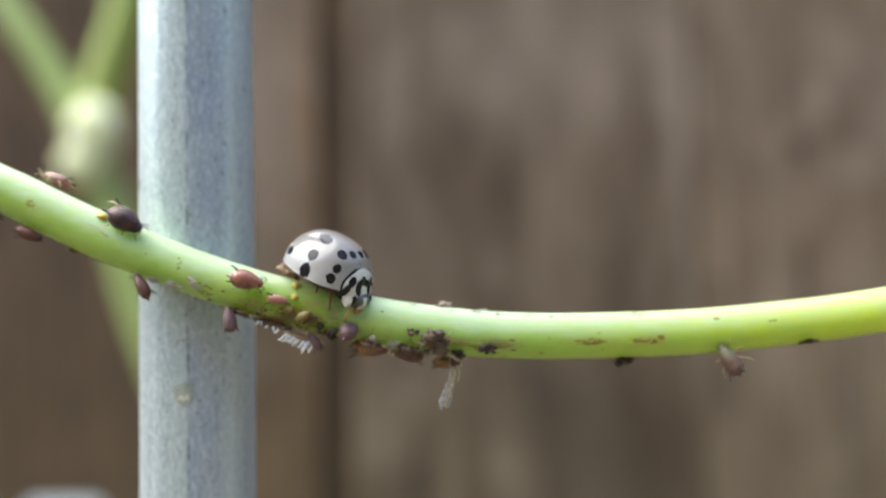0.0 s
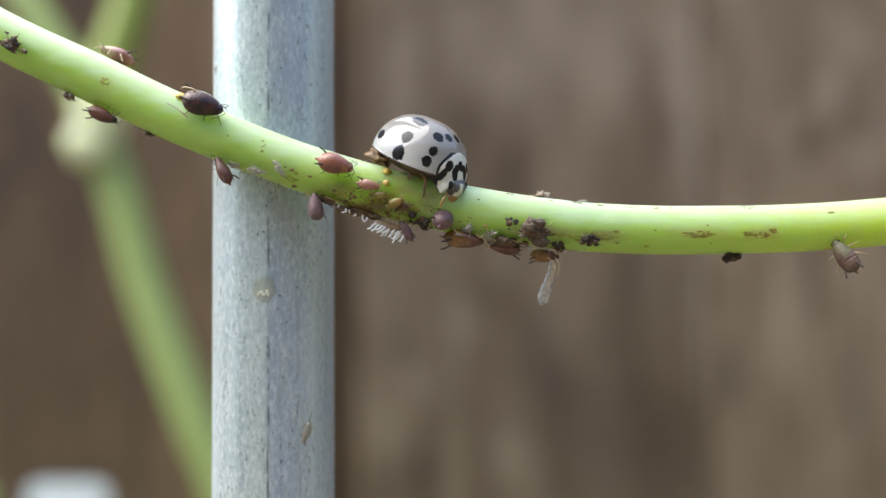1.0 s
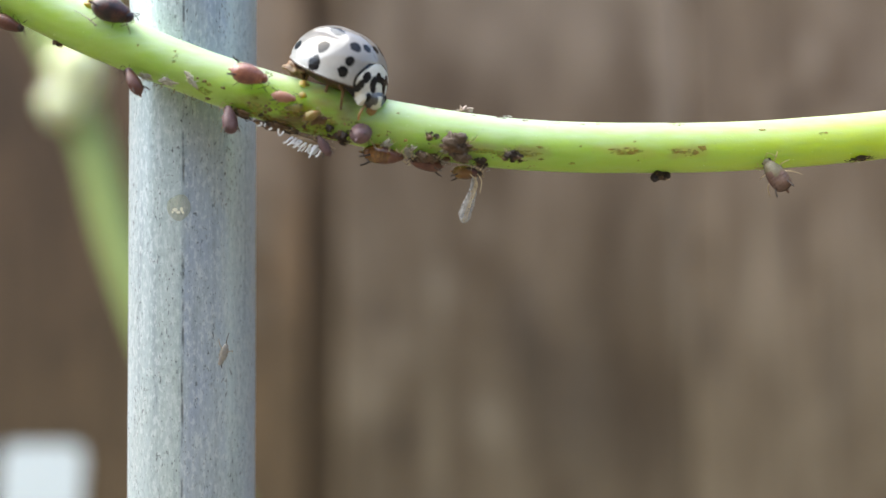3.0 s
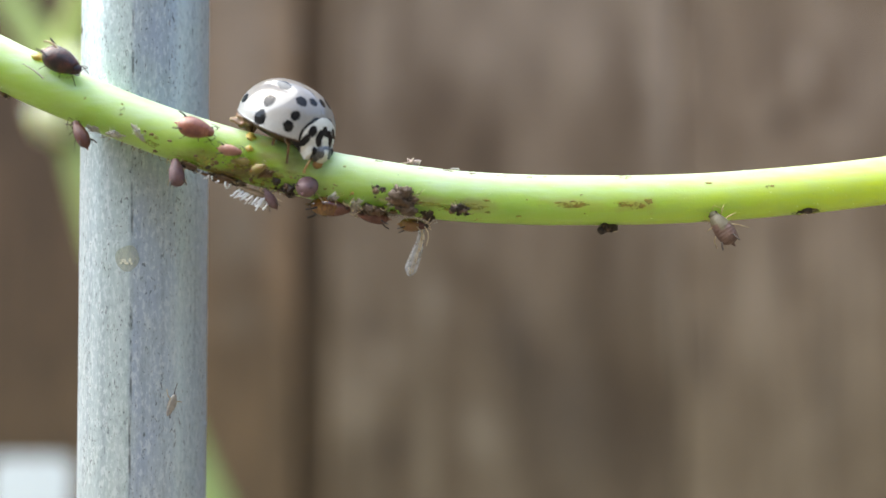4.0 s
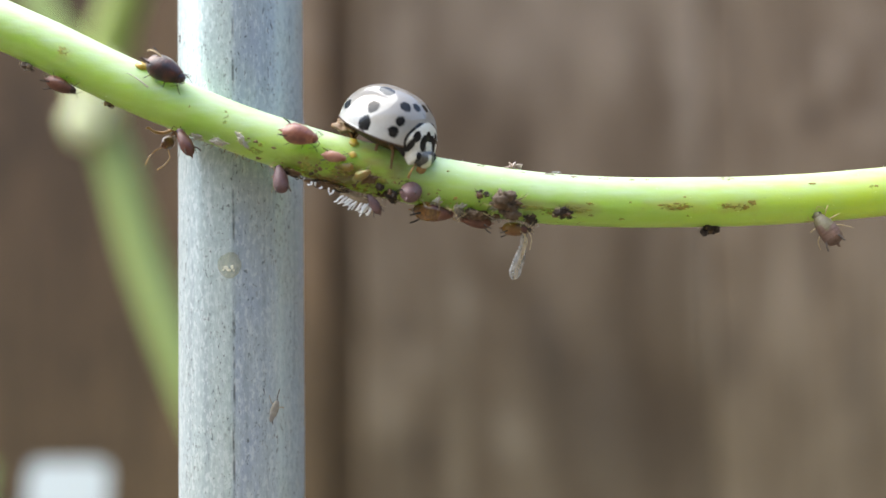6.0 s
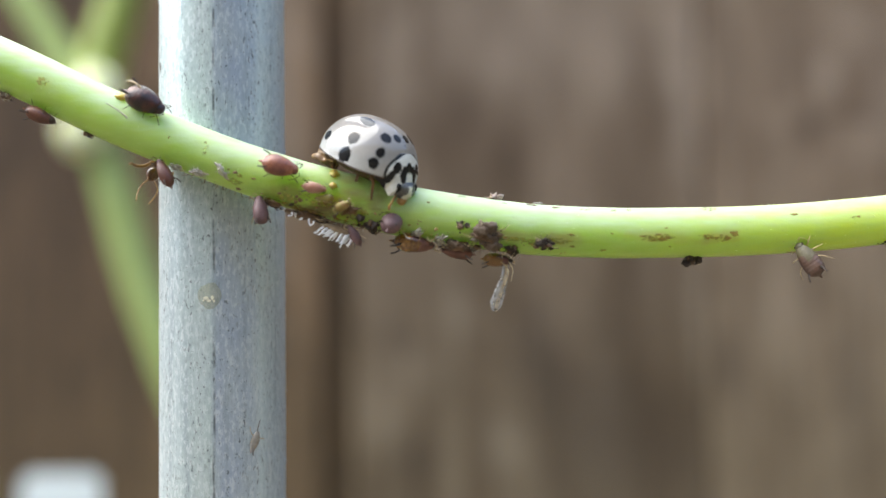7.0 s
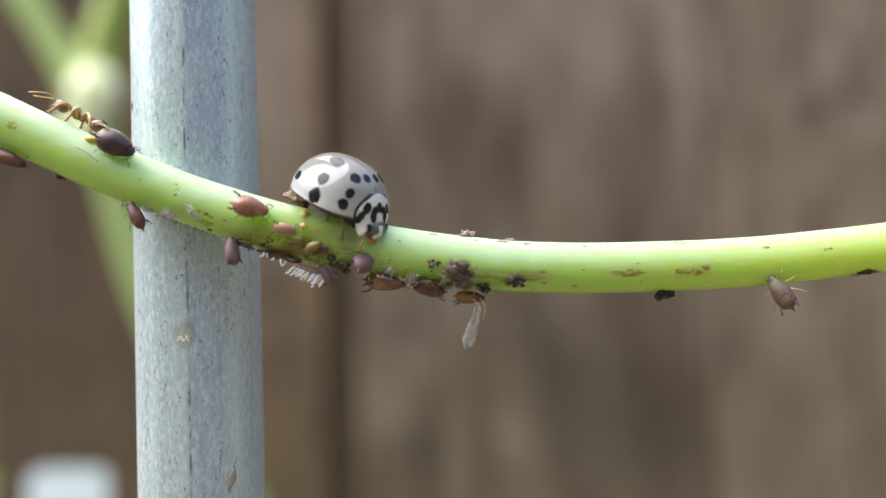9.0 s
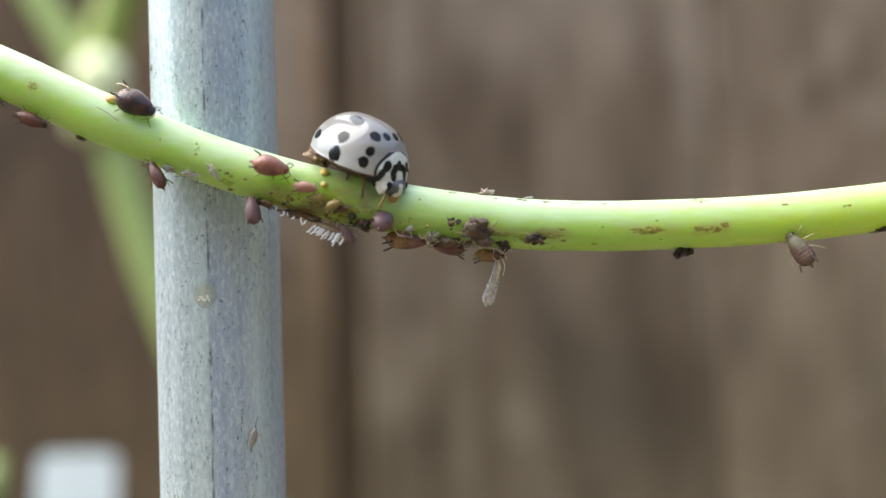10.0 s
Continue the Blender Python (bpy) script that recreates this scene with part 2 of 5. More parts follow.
# olive and brown feeding stains; the widest olive one also paints the beetle's shade
ragged = green.noise(1.5, 5, (0.6, 1, 1), 0.65)
for x, z, rx, rz, tone, tint in ((5.5, 2.5, 4.2, 1.7, 0.85, (0.25, 0.39, 0.012)), (5.2, 2.1, 0.9, 0.35, 0.5, (0.24, 0.11, 0.02)), (6.4, 2.5, 0.8, 0.4, 0.5, (0.28, 0.15, 0.03)), (7.4, 2.1, 0.5, 0.9, 0.5, (0.15, 0.07, 0.015)),
                                 (6.2, 1.7, 1.2, 0.4, 0.5, (0.20, 0.09, 0.02)), (3.4, 2.6, 1.5, 0.4, 0.5, (0.24, 0.16, 0.03)), (6.2, 3.2, 0.9, 0.3, 0.5, (0.34, 0.22, 0.03)), (4.2, 1.8, 2.0, 0.35, 0.85, (0.13, 0.07, 0.015)), (7.9, 2.9, 0.3, 0.6, 0.7, (0.22, 0.12, 0.03)),
                                 (13.2, 0.55, 2.2, 0.35, 0.7, (0.28, 0.26, 0.05)), (15.4, 0.4, 1.3, 0.4, 0.7, (0.26, 0.20, 0.04)), (20.0, 0.5, 1.9, 0.32, 0.6, (0.42, 0.34, 0.06)), (23.0, 0.45, 1.1, 0.4, 0.6, (0.36, 0.26, 0.05)),
                                 (-7.7, 7.7, 0.5, 0.5, 0.5, (0.42, 0.42, 0.12)), (0.2, 3.7, 1.6, 0.5, 0.35, (0.26, 0.36, 0.05))):
    c = green.mix(green.math("MULTIPLY", green.blotch(x, z, rx, rz, green.ramp(ragged, (0.3, 0.0), (0.7, 1.0))), tone), c, tint)
green.colour(c)
green.bump(fine, 4e-5, 0.5).bump(speck, 1.5e-5, 0.5)
green.sss(1.0, (1.2, 1.3, 0.10), 0.0030)
# coat and pale layer cut back round the beetle, painting in its shade
clear_of_beetle = green.math("SUBTRACT", 1.0, green.math("MULTIPLY", green.blotch(5.4, 2.5, 4.3, 1.8, ragged), 0.85))
green.put(green.b.inputs["Coat Weight"], clear_of_beetle)
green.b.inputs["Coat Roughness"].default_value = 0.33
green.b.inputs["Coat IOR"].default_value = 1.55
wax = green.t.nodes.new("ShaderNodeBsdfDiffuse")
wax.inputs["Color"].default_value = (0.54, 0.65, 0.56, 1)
wax_and_sheen = green.t.nodes.new("ShaderNodeMixShader")
# streaky wax tint thickest on upward faces: the sky's sheen painted into it
upturn = green.t.nodes.new("ShaderNodeSeparateXYZ")
green.link(green.t.nodes["Texture Coordinate"].outputs["Normal"], upturn.inputs[0])
thick = green.ramp(green.math("MULTIPLY_ADD", fine, 0.5, upturn.outputs[2]), (0.0, 0.15), (0.35, 0.36), (0.8, 0.62))
thin = green.math("MULTIPLY", clear_of_beetle, green.math("MULTIPLY", thick, green.math("MULTIPLY_ADD", sunlit_end, -0.35, 1.0)))
green.put(wax_and_sheen.inputs[0], green.math("MULTIPLY", thin, green.ramp(fine, (0.3, 0.8), (0.7, 1.0))))
green.link(green.b.outputs[0], wax_and_sheen.inputs[1])
green.link(wax.outputs[0], wax_and_sheen.inputs[2])
green.link(wax_and_sheen.outputs[0], green.t.nodes["Material Output"].inputs["Surface"])
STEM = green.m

soil = Nodes("soil", 0.95, spec=0.2)
a, b2 = soil.noise(0.02, 5), soil.noise(0.25, 5)
soil.colour(soil.mix(soil.ramp(b2, (0.35, 0.0), (0.7, 0.8)), soil.mix(a, (0.10, 0.085, 0.06), (0.15, 0.13, 0.09)), (0.22, 0.19, 0.14)))
soil.bump(b2, 0.006, 0.8)
SOIL = soil.m


def simple(name, a, b, scale, rough, bump=0.0, sss=0.0, spec=0.5):
    n = Nodes(name, rough, spec=spec)
    n.random(20.0)
    f, g = n.noise(scale, 4), n.noise(scale * 0.2, 3)
    n.colour(n.mix(n.ramp(f, (0.3, 0.0), (0.7, 0.7)), n.mix(g, a, b), b))
    if bump:
        n.bump(f, bump, 0.7)
    if sss:
        n.sss(sss, (1.0, 1.0, 0.6), 0.0006)
    return n.m


LEAFSTALK = simple("background_stalk_skin", (0.265, 0.350, 0.090), (0.355, 0.440, 0.150), 0.15, 0.5, 3e-4)
STALK_BRIGHT = simple("background_branch_skin", (0.245, 0.324, 0.050), (0.324, 0.396, 0.086), 0.15, 0.5, 3e-4)
GLINT = simple("pale_glint_skin", (0.78, 0.84, 0.44), (0.86, 0.90, 0.58), 0.5, 0.2, 0.0, 0.6)
LEAF = simple("low_leaf", (0.035, 0.07, 0.02), (0.07, 0.12, 0.03), 0.2, 0.5, 2e-4)
PLASTIC = simple("white_plastic", (0.58, 0.64, 0.62), (0.64, 0.69, 0.67), 0.4, 0.4)

ELYTRA = Nodes("ashy_wing_case", 0.4, spec=0.05)
e1, e2 = ELYTRA.noise(1.1, 3), ELYTRA.noise(14.0, 3)
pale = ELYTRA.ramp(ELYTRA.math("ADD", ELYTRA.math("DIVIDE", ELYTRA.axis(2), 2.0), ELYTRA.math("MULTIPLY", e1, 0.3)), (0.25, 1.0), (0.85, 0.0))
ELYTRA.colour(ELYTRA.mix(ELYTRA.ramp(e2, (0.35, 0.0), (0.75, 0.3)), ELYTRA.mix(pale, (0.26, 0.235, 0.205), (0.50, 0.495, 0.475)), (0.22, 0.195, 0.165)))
ELYTRA.bump(e2, 6e-6, 0.5)
ELYTRA.b.inputs["Coat Weight"].default_value = 1.0
ELYTRA.b.inputs["Coat IOR"].default_value = 1.6
ELYTRA.b.inputs["Coat Roughness"].default_value = 0.03
ELYTRA = ELYTRA.m
SPOT = chitin("black_spot", (0.008, 0.008, 0.009), (0.022, 0.02, 0.018), 0.25, 6, 1.0)
SPOT.node_tree.nodes["Principled BSDF"].inputs["Coat IOR"].default_value = 1.42
SPOT.node_tree.nodes["Principled BSDF"].inputs["Coat Weight"].default_value = 0.6
SPOT.node_tree.nodes["Principled BSDF"].inputs["Specular IOR Level"].default_value = 0.05
SPOT.node_tree.nodes["Principled BSDF"].inputs["Coat Roughness"].default_value = 0.03
# dark tone for the added unseen walls, set by what they reflect
UNSEEN_WALL = simple("unseen_wall_paint", (0.055, 0.052, 0.045), (0.085, 0.08, 0.07), 0.02, 0.9, 1e-3)
PRONOTUM = chitin("ivory_pronotum", (0.62, 0.60, 0.52), (0.78, 0.76, 0.68), 0.3, 5, 0.5)
HEADGREY = chitin("beetle_head", (0.03, 0.032, 0.035), (0.16, 0.155, 0.14), 0.35, 4, 0.4)
BELLY = chitin("beetle_belly", (0.035, 0.018, 0.010), (0.10, 0.05, 0.02), 0.45, 4)
TAILBROWN = chitin("folded_wing_skin", (0.16, 0.09, 0.04), (0.30, 0.19, 0.09), 0.4, 5, 0.1, 0.3)
LEGBROWN = chitin("brown_leg", (0.10, 0.05, 0.018), (0.24, 0.13, 0.045), 0.35, 6, 0.2)
OLIVESKIN = chitin("olive_crumb", (0.16, 0.20, 0.02), (0.36, 0.34, 0.07), 0.4, 5, 0.2, 0.3)
RIM = chitin("amber_rim", (0.30, 0.15, 0.04), (0.48, 0.30, 0.10), 0.3, 5, 0.3)
APHID_RED = chitin("red_aphid_skin", (0.18, 0.058, 0.042), (0.42, 0.18, 0.10), 0.34, 4, 0.35, 0.5)
APHID_PINK = chitin("pink_aphid_skin", (0.32, 0.14, 0.10), (0.44, 0.26, 0.16), 0.42, 4, 0.15, 0.4)
APHID_BLACK = chitin("dark_aphid_skin", (0.018, 0.009, 0.009), (0.13, 0.036, 0.020), 0.42, 5, 0.12)
APHID_NYMPH = chitin("pale_nymph_skin", (0.21, 0.18, 0.035), (0.32, 0.20, 0.08), 0.4, 4, 0.1, 0.8)
APHID_BROWN = chitin("brown_aphid_skin", (0.10, 0.035, 0.022), (0.22, 0.09, 0.055), 0.45, 4, 0.1, 0.1)
APHID_MAUVE = chitin("mauve_aphid_skin", (0.11, 0.058, 0.058), (0.22, 0.125, 0.12), 0.5, 4, 0.05, 0.15)
APHID_AMBER = chitin("amber_aphid_skin", (0.07, 0.024, 0.006), (0.36, 0.165, 0.022), 0.25, 3.0, 0.8, 0.5)
APHID_YELLOW = chitin("yellow_amber_aphid_skin", (0.20, 0.09, 0.014), (0.52, 0.31, 0.06), 0.28, 3.0, 0.6, 0.5)
APHID_TAN = chitin("tan_aphid_skin", (0.20, 0.13, 0.07), (0.38, 0.29, 0.17), 0.5, 5, 0.0, 0.1)
APHID_OLIVE = chitin("olive_aphid_skin", (0.12, 0.10, 0.055), (0.22, 0.19, 0.115), 0.5, 5, 0.0, 0.1)
DARKLEG = chitin("dark_leg", (0.03, 0.018, 0.012), (0.09, 0.05, 0.03), 0.4, 8)
PALELEG = chitin("pale_leg", (0.45, 0.33, 0.18), (0.62, 0.50, 0.30), 0.4, 8)
ANT_AMBER = chitin("amber_ant_skin", (0.20, 0.085, 0.028), (0.40, 0.21, 0.07), 0.32, 4, 0.3, 0.1)
APHID_GREY = chitin("grey_brown_aphid_skin", (0.10, 0.053, 0.038), (0.21, 0.13, 0.095), 0.45, 5, 0.1, 0.2)
APHID_DARKRED = chitin("dark_red_aphid_skin", (0.05, 0.016, 0.011), (0.17, 0.052, 0.028), 0.34, 4, 0.3)
ANT_DARK = chitin("dark_ant_skin", (0.09, 0.038, 0.015), (0.26, 0.12, 0.04), 0.3, 4, 0.4)
ANT_LEG = chitin("ant_leg_skin", (0.32, 0.17, 0.05), (0.55, 0.35, 0.13), 0.35, 6)
CRUD = simple("dark_sooty_debris", (0.015, 0.011, 0.009), (0.06, 0.04, 0.028), 6.0, 0.7, 6e-5)
BROWNCRUD = simple("brown_debris", (0.07, 0.035, 0.018), (0.18, 0.105, 0.055), 5.0, 0.6, 4e-5, 0.2)
GREYCRUD = simple("grey_brown_debris", (0.060, 0.042, 0.027), (0.18, 0.125, 0.085), 5.0, 0.6, 4e-5)
WAX = simple("white_wax", (0.74, 0.74, 0.72), (0.84, 0.84, 0.84), 6.0, 0.6, 1e-5, 0.2)
SKINPALE = simple("shed_skin", (0.48, 0.42, 0.36), (0.64, 0.58, 0.52), 5.0, 0.4, 2e-5, 0.2)
SKINPALE.node_tree.nodes["Principled BSDF"].inputs["Alpha"].default_value = 0.6


DRYHUSK = simple("dry_husk", (0.16, 0.13, 0.10), (0.50, 0.45, 0.38), 7.0, 0.5, 2e-5)
PINKHUSK = simple("pink_husk", (0.30, 0.19, 0.14), (0.46, 0.34, 0.28), 5.0, 0.5, 2e-5, 0.2)


def ragged_scar(name, a, b):
    """A thin scab, broken through to the skin beneath."""
    n = Nodes(name, 0.6)
    f, g = n.noise(5.0, 5, (0.6, 1, 1), 0.65), n.noise(11.0, 3)
    n.colour(n.mix(n.ramp(g, (0.35, 0.0), (0.65, 1.0)), a, b))
    n.put(n.b.inputs["Alpha"], n.ramp(f, (0.40, 0.0), (0.56, 0.85)))
    return n.bump(g, 2e-5, 0.7).m


SCAR = ragged_scar("brown_scar", (0.20, 0.12, 0.03), (0.36, 0.25, 0.06))
TOPSCAR = ragged_scar("reddish_scar", (0.11, 0.05, 0.036), (0.21, 0.115, 0.085))
OLIVESCAR = ragged_scar("olive_scar", (0.26, 0.27, 0.05), (0.40, 0.36, 0.08))
HONEY = Nodes("honeydew", 0.42)
HONEY.colour((0.50, 0.37, 0.09))
HONEY.b.inputs["Transmission Weight"].default_value = 0.25
HONEY.sss(0.8, (1, 0.7, 0.1), 0.0004)
HONEY = HONEY.m
RESIN = simple("dried_drop", (0.38, 0.38, 0.25), (0.54, 0.53, 0.38), 3.0, 0.35, 2e-5)
DROPCORE = simple("dried_drop_grains", (0.55, 0.54, 0.42), (0.80, 0.78, 0.66), 9.0, 0.5, 3e-5)
RESIN.node_tree.nodes["Principled BSDF"].inputs["Alpha"].default_value = 0.4
WING = Nodes("clear_wing", 0.12)
WING.colour(WING.mix(WING.noise(4, 3), (0.46, 0.43, 0.38), (0.70, 0.68, 0.64)))
WING.put(WING.b.inputs["Alpha"], WING.ramp(WING.noise(5, 4), (0.35, 0.30), (0.65, 0.68)))
WING = WING.m
HAIR = simple("plant_hair", (0.62, 0.72, 0.42), (0.75, 0.82, 0.58), 6.0, 0.5)


# ---------------------------------------------------------------- mesh helpers (millimetres in, metres out)
def put_mesh(name, bm, mats, smooth=True):
    me = bpy.data.meshes.new(name)
    bmesh.ops.recalc_face_normals(bm, faces=bm.faces)
    bm.to_mesh(me)
    bm.free()
    for m in mats if isinstance(mats, (list, tuple)) else (mats,):
        me.materials.append(m)
    if smooth:
        me.polygons.foreach_set("use_smooth", [True] * len(me.polygons))
    me.transform(Matrix.Diagonal((MM, MM, MM, 1)))
    return new(name, me)


def part(name, bm, mats, parent, label="", smooth=True):
    ob = put_mesh(name, bm, mats, smooth)
    ob.parent = parent
    return tagged(ob, label)


def thing(name, m, label, category, group="", kind=""):
    ob = new(name)
    ob.empty_display_size = 0.002
    ob.matrix_basis = m
    return tagged(ob, label, category, group, kind)


def at(x, y, z):
    """A place given in mm about the working plane, in metres."""
    return Vector((x, y, z + Z0)) * MM


def stand(p, forward, up):
    """The pose of a thing at p whose x runs forward and whose z runs up."""
    f = Vector(forward).normalized()
    u = Vector(up)
    u = (u - f * u.dot(f)).normalized()
    return Matrix.Translation(p) @ Matrix((f, u.cross(f), u)).transposed().to_4x4()


def smooth_path(pts, steps=6):
    """A Catmull-Rom line through pts (any length of tuples)."""
    pts = [np.array(p, float) for p in pts]
    ext = [2 * pts[0] - pts[1], *pts, 2 * pts[-1] - pts[-2]]
    out = []
    for a, b, c, d in zip(ext, ext[1:], ext[2:], ext[3:]):
        for k in range(steps):
            t = k / steps
            out.append(0.5 * (2 * b + (c - a) * t + (2 * a - 5 * b + 4 * c - d) * t * t + (3 * b - a - 3 * c + d) * t ** 3))
    return out + [pts[-1]]


def tube(bm, pts, radii, seg=8, flat=1.0, mat=0):
    """A closed round tube along pts; radii: one number or one a point."""
    pts = [Vector(p[:3]) for p in pts]
    if not hasattr(radii, "__len__"):
        radii = [radii] * len(pts)
    side = None
    rings = []
    for k, p in enumerate(pts):
        d = (pts[min(k + 1, len(pts) - 1)] - pts[max(k - 1, 0)]).normalized()
        if side is None:
            side = d.cross(Vector((0, 0, 1)) if abs(d.z) < 0.9 else Vector((1, 0, 0))).normalized()
        side = (side - d * side.dot(d)).normalized()
        up = side.cross(d)
        rings.append([bm.verts.new(p + radii[k] * (math.cos(a) * side + flat * math.sin(a) * up))
                      for a in (2 * math.pi * j / seg for j in range(seg))])
    for r, s in zip(rings, rings[1:]):
        for j in range(seg):
            bm.faces.new((r[j], r[(j + 1) % seg], s[(j + 1) % seg], s[j])).material_index = mat
    for ring in (rings[0][::-1], rings[-1]):
        bm.faces.new(ring).material_index = mat
    return rings


def lathe(bm, profile, wide=1.0, high=1.0, seg=16, m=None, ripple=0.0, mat=0):
    """A body along x: profile of (x, radius, z of the axis); wide and high scale its section."""
    m = m or Matrix.Identity(4)
    rings = []
    for k, (x, r, z) in enumerate(profile):
        r = max(r, 1e-4) * (1 + ripple * (k % 2))
        rings.append([bm.verts.new(m @ Vector((x, r * wide * math.cos(a), z + r * high * math.sin(a))))
                      for a in (2 * math.pi * j / seg for j in range(seg))])
    for r, s in zip(rings, rings[1:]):
        for j in range(seg):
            bm.faces.new((r[j], r[(j + 1) % seg], s[(j + 1) % seg], s[j])).material_index = mat
    bm.faces.new(rings[0][::-1]).material_index = mat
    bm.faces.new(rings[-1]).material_index = mat


def egg(bm, centre, size, seg=14, rings=10, m=None, lump=0.0, seed=0, mat=0):
    """A rounded body, made uneven by lump."""
    m = m or Matrix.Identity(4)
    c = Vector(centre)
    prof = []
    for k in range(rings + 1):
        a = math.pi * k / rings
        prof.append([])
        for j in range(seg):
            b = 2 * math.pi * j / seg
            d = Vector((-math.cos(a), math.sin(a) * math.cos(b), math.sin(a) * math.sin(b)))
            s = 1 + lump * noise.noise(d * 1.9 + Vector((seed * 3.1, seed, 0))) + 0.5 * lump * noise.noise(d * 4.5 + Vector((0, seed * 2.3, seed)))
            prof[-1].append((m @ (c + Vector((d.x * size[0], d.y * size[1], d.z * size[2])) * s)))
    vs = [[bm.verts.new(prof[0][0])]] + [[bm.verts.new(p) for p in row] for row in prof[1:-1]] + [[bm.verts.new(prof[-1][0])]]
    for j in range(seg):
        bm.faces.new((vs[0][0], vs[1][(j + 1) % seg], vs[1][j])).material_index = mat
        bm.faces.new((vs[-1][0], vs[-2][j], vs[-2][(j + 1) % seg])).material_index = mat
    for r, s in zip(vs[1:-1], vs[2:-1]):
        for j in range(seg):
            bm.faces.new((r[j], r[(j + 1) % seg], s[(j + 1) % seg], s[j])).material_index = mat


def limb(name, pts, r0, r1, material, parent, steps=4, seg=7):
    bm = bmesh.new()
    line = smooth_path(pts, steps)
    n = len(line) - 1
    tube(bm, line, [r0 + (r1 - r0) * k / n for k in range(n + 1)], seg)
    return part(name, bm, material, parent)


# ---------------------------------------------------------------- ground and fence
def build_ground():
    """One sheet of soil, finely uneven near the plants, out to the horizon."""
    bm = bmesh.new()
    ticks = [-400, -120, -40, -14, -6, -3] + [-2 + 0.1 * k for k in range(41)] + [3, 6, 14, 40, 120, 400]
    grid = [[bm.verts.new((x * 1000, y * 1000, (14 * noise.noise(Vector((x * 2.3, y * 2.3, 0))) + 6 * noise.noise(Vector((x * 9, y * 9, 3)))) if max(abs(x), abs(y)) < 2.5 else 0))
             for x in ticks] for y in ticks]
    for r, s in zip(grid, grid[1:]):
        for k in range(len(ticks) - 1):
            bm.faces.new((r[k], r[k + 1], s[k + 1], s[k]))
    tagged(put_mesh("ground", bm, SOIL), "dry brown garden soil along the foot of the fence", "ground", kind="structure")


FENCE_Y = 380.0  # front face of the boards, mm


def build_fence():
    """Upright weathered boards nailed to rails, with battens behind the open joint."""
    root = thing("fence", Matrix.Translation((0, FENCE_Y * MM, 0)), "weathered brown wooden board fence behind the vine", "fence")

    def board(x0, x1, z0, z1, y0, y1, material, name="plank"):
        bm = bmesh.new()
        w, t, h = (x1 - x0) / 2, (y1 - y0) / 2, (z1 - z0) / 2
        rows = [-1, -0.6, -0.2, 0.2, 0.6, 1]
        ring = [(-w + 2, -t), (w - 2, -t), (w, -t + 2), (w, t), (-w, t), (-w, -t + 2)]
        vs = [[bm.verts.new((x + 0.8 * noise.noise(Vector((x0, k, 1))), y + 0.7 * noise.noise(Vector((x0, k, 7))), k * h)) for x, y in ring] for k in rows]
        for a, b in zip(vs, vs[1:]):
            for j in range(6):
                bm.faces.new((a[j], a[(j + 1) % 6], b[(j + 1) % 6], b[j]))
        bm.faces.new(vs[0][::-1])
        bm.faces.new(vs[-1])
        ob = part(name, bm, material, root, smooth=False)
        ob.location = Vector(((x0 + x1) / 2, (y0 + y1) / 2, (z0 + z1) / 2)) * MM
        return ob

    mid = Z0
    special = {-1: (-187, -44, WOOD_LEFT), 0: (-32, 107.7, WOOD_MAIN), 1: (108.5, 254, WOOD_KNOT)}
    for k in range(-27, 27):
        if k in special:
            x0, x1, material = special[k]
        else:
            x0 = 255.5 + (k - 2) * 146 if k > 1 else -189 + (k + 1) * 146 - 1
            x0 = x0 if k > 1 else x0 - 1
            x1, material = x0 + 143, WOODS[0]
        top = 970 + 9 * noise.noise(Vector((k * 1.7, 0, 0)))
        ob = board(x0, x1, -40, top, 0, 17, material)
        if k in special:  # keep the board's own marks about the working plane
            me = ob.data
            shift = mid * MM - ob.location.z
            me.transform(Matrix.Translation((0, 0, -shift)))
            ob.location.z += shift
    for z in (250, 780):
        board(-3950, 3930, z - 45, z + 45, 17.5, 55, WOODS[0], "rail")
    board(-43.6, -32.4, -40, 955, 6, 16, WOOD_LEFT, "batten")
    board(84, 124, -40, 950, 56, 72, WOODS[0], "batten")
    for x in (-3700, -1900, 0, 1900, 3700):
        board(x - 45, x + 45, -60, 955, 73, 160, WOODS[0], "post")


def build_unseen_side_walls():
    """Plain added walls, unseen, that close the plot to both sides and darken reflections."""
    for name, x, h in (("wall_west", -4200, 1300), ("wall_east", 4000, 2200)):
        bm = bmesh.new()
        rows = [[bm.verts.new((x + dx, y, z)) for y in (-3140, -1500, 0, 2000, 4000)] for dx, z in ((0, -60), (0, h), (15, h + 25), (185, h + 25), (200, h), (200, -60))]
        for r, s in zip(rows, rows[1:] + rows[:1]):
            for k in range(4):
                bm.faces.new((r[k], r[k + 1], s[k + 1], s[k]))
        for k in (0, -1):
            bm.faces.new([r[k] for r in rows])
        tagged(put_mesh(name, bm, UNSEEN_WALL, False), "plain dark wall added unseen at the side to shape reflections", "wall", kind="structure")


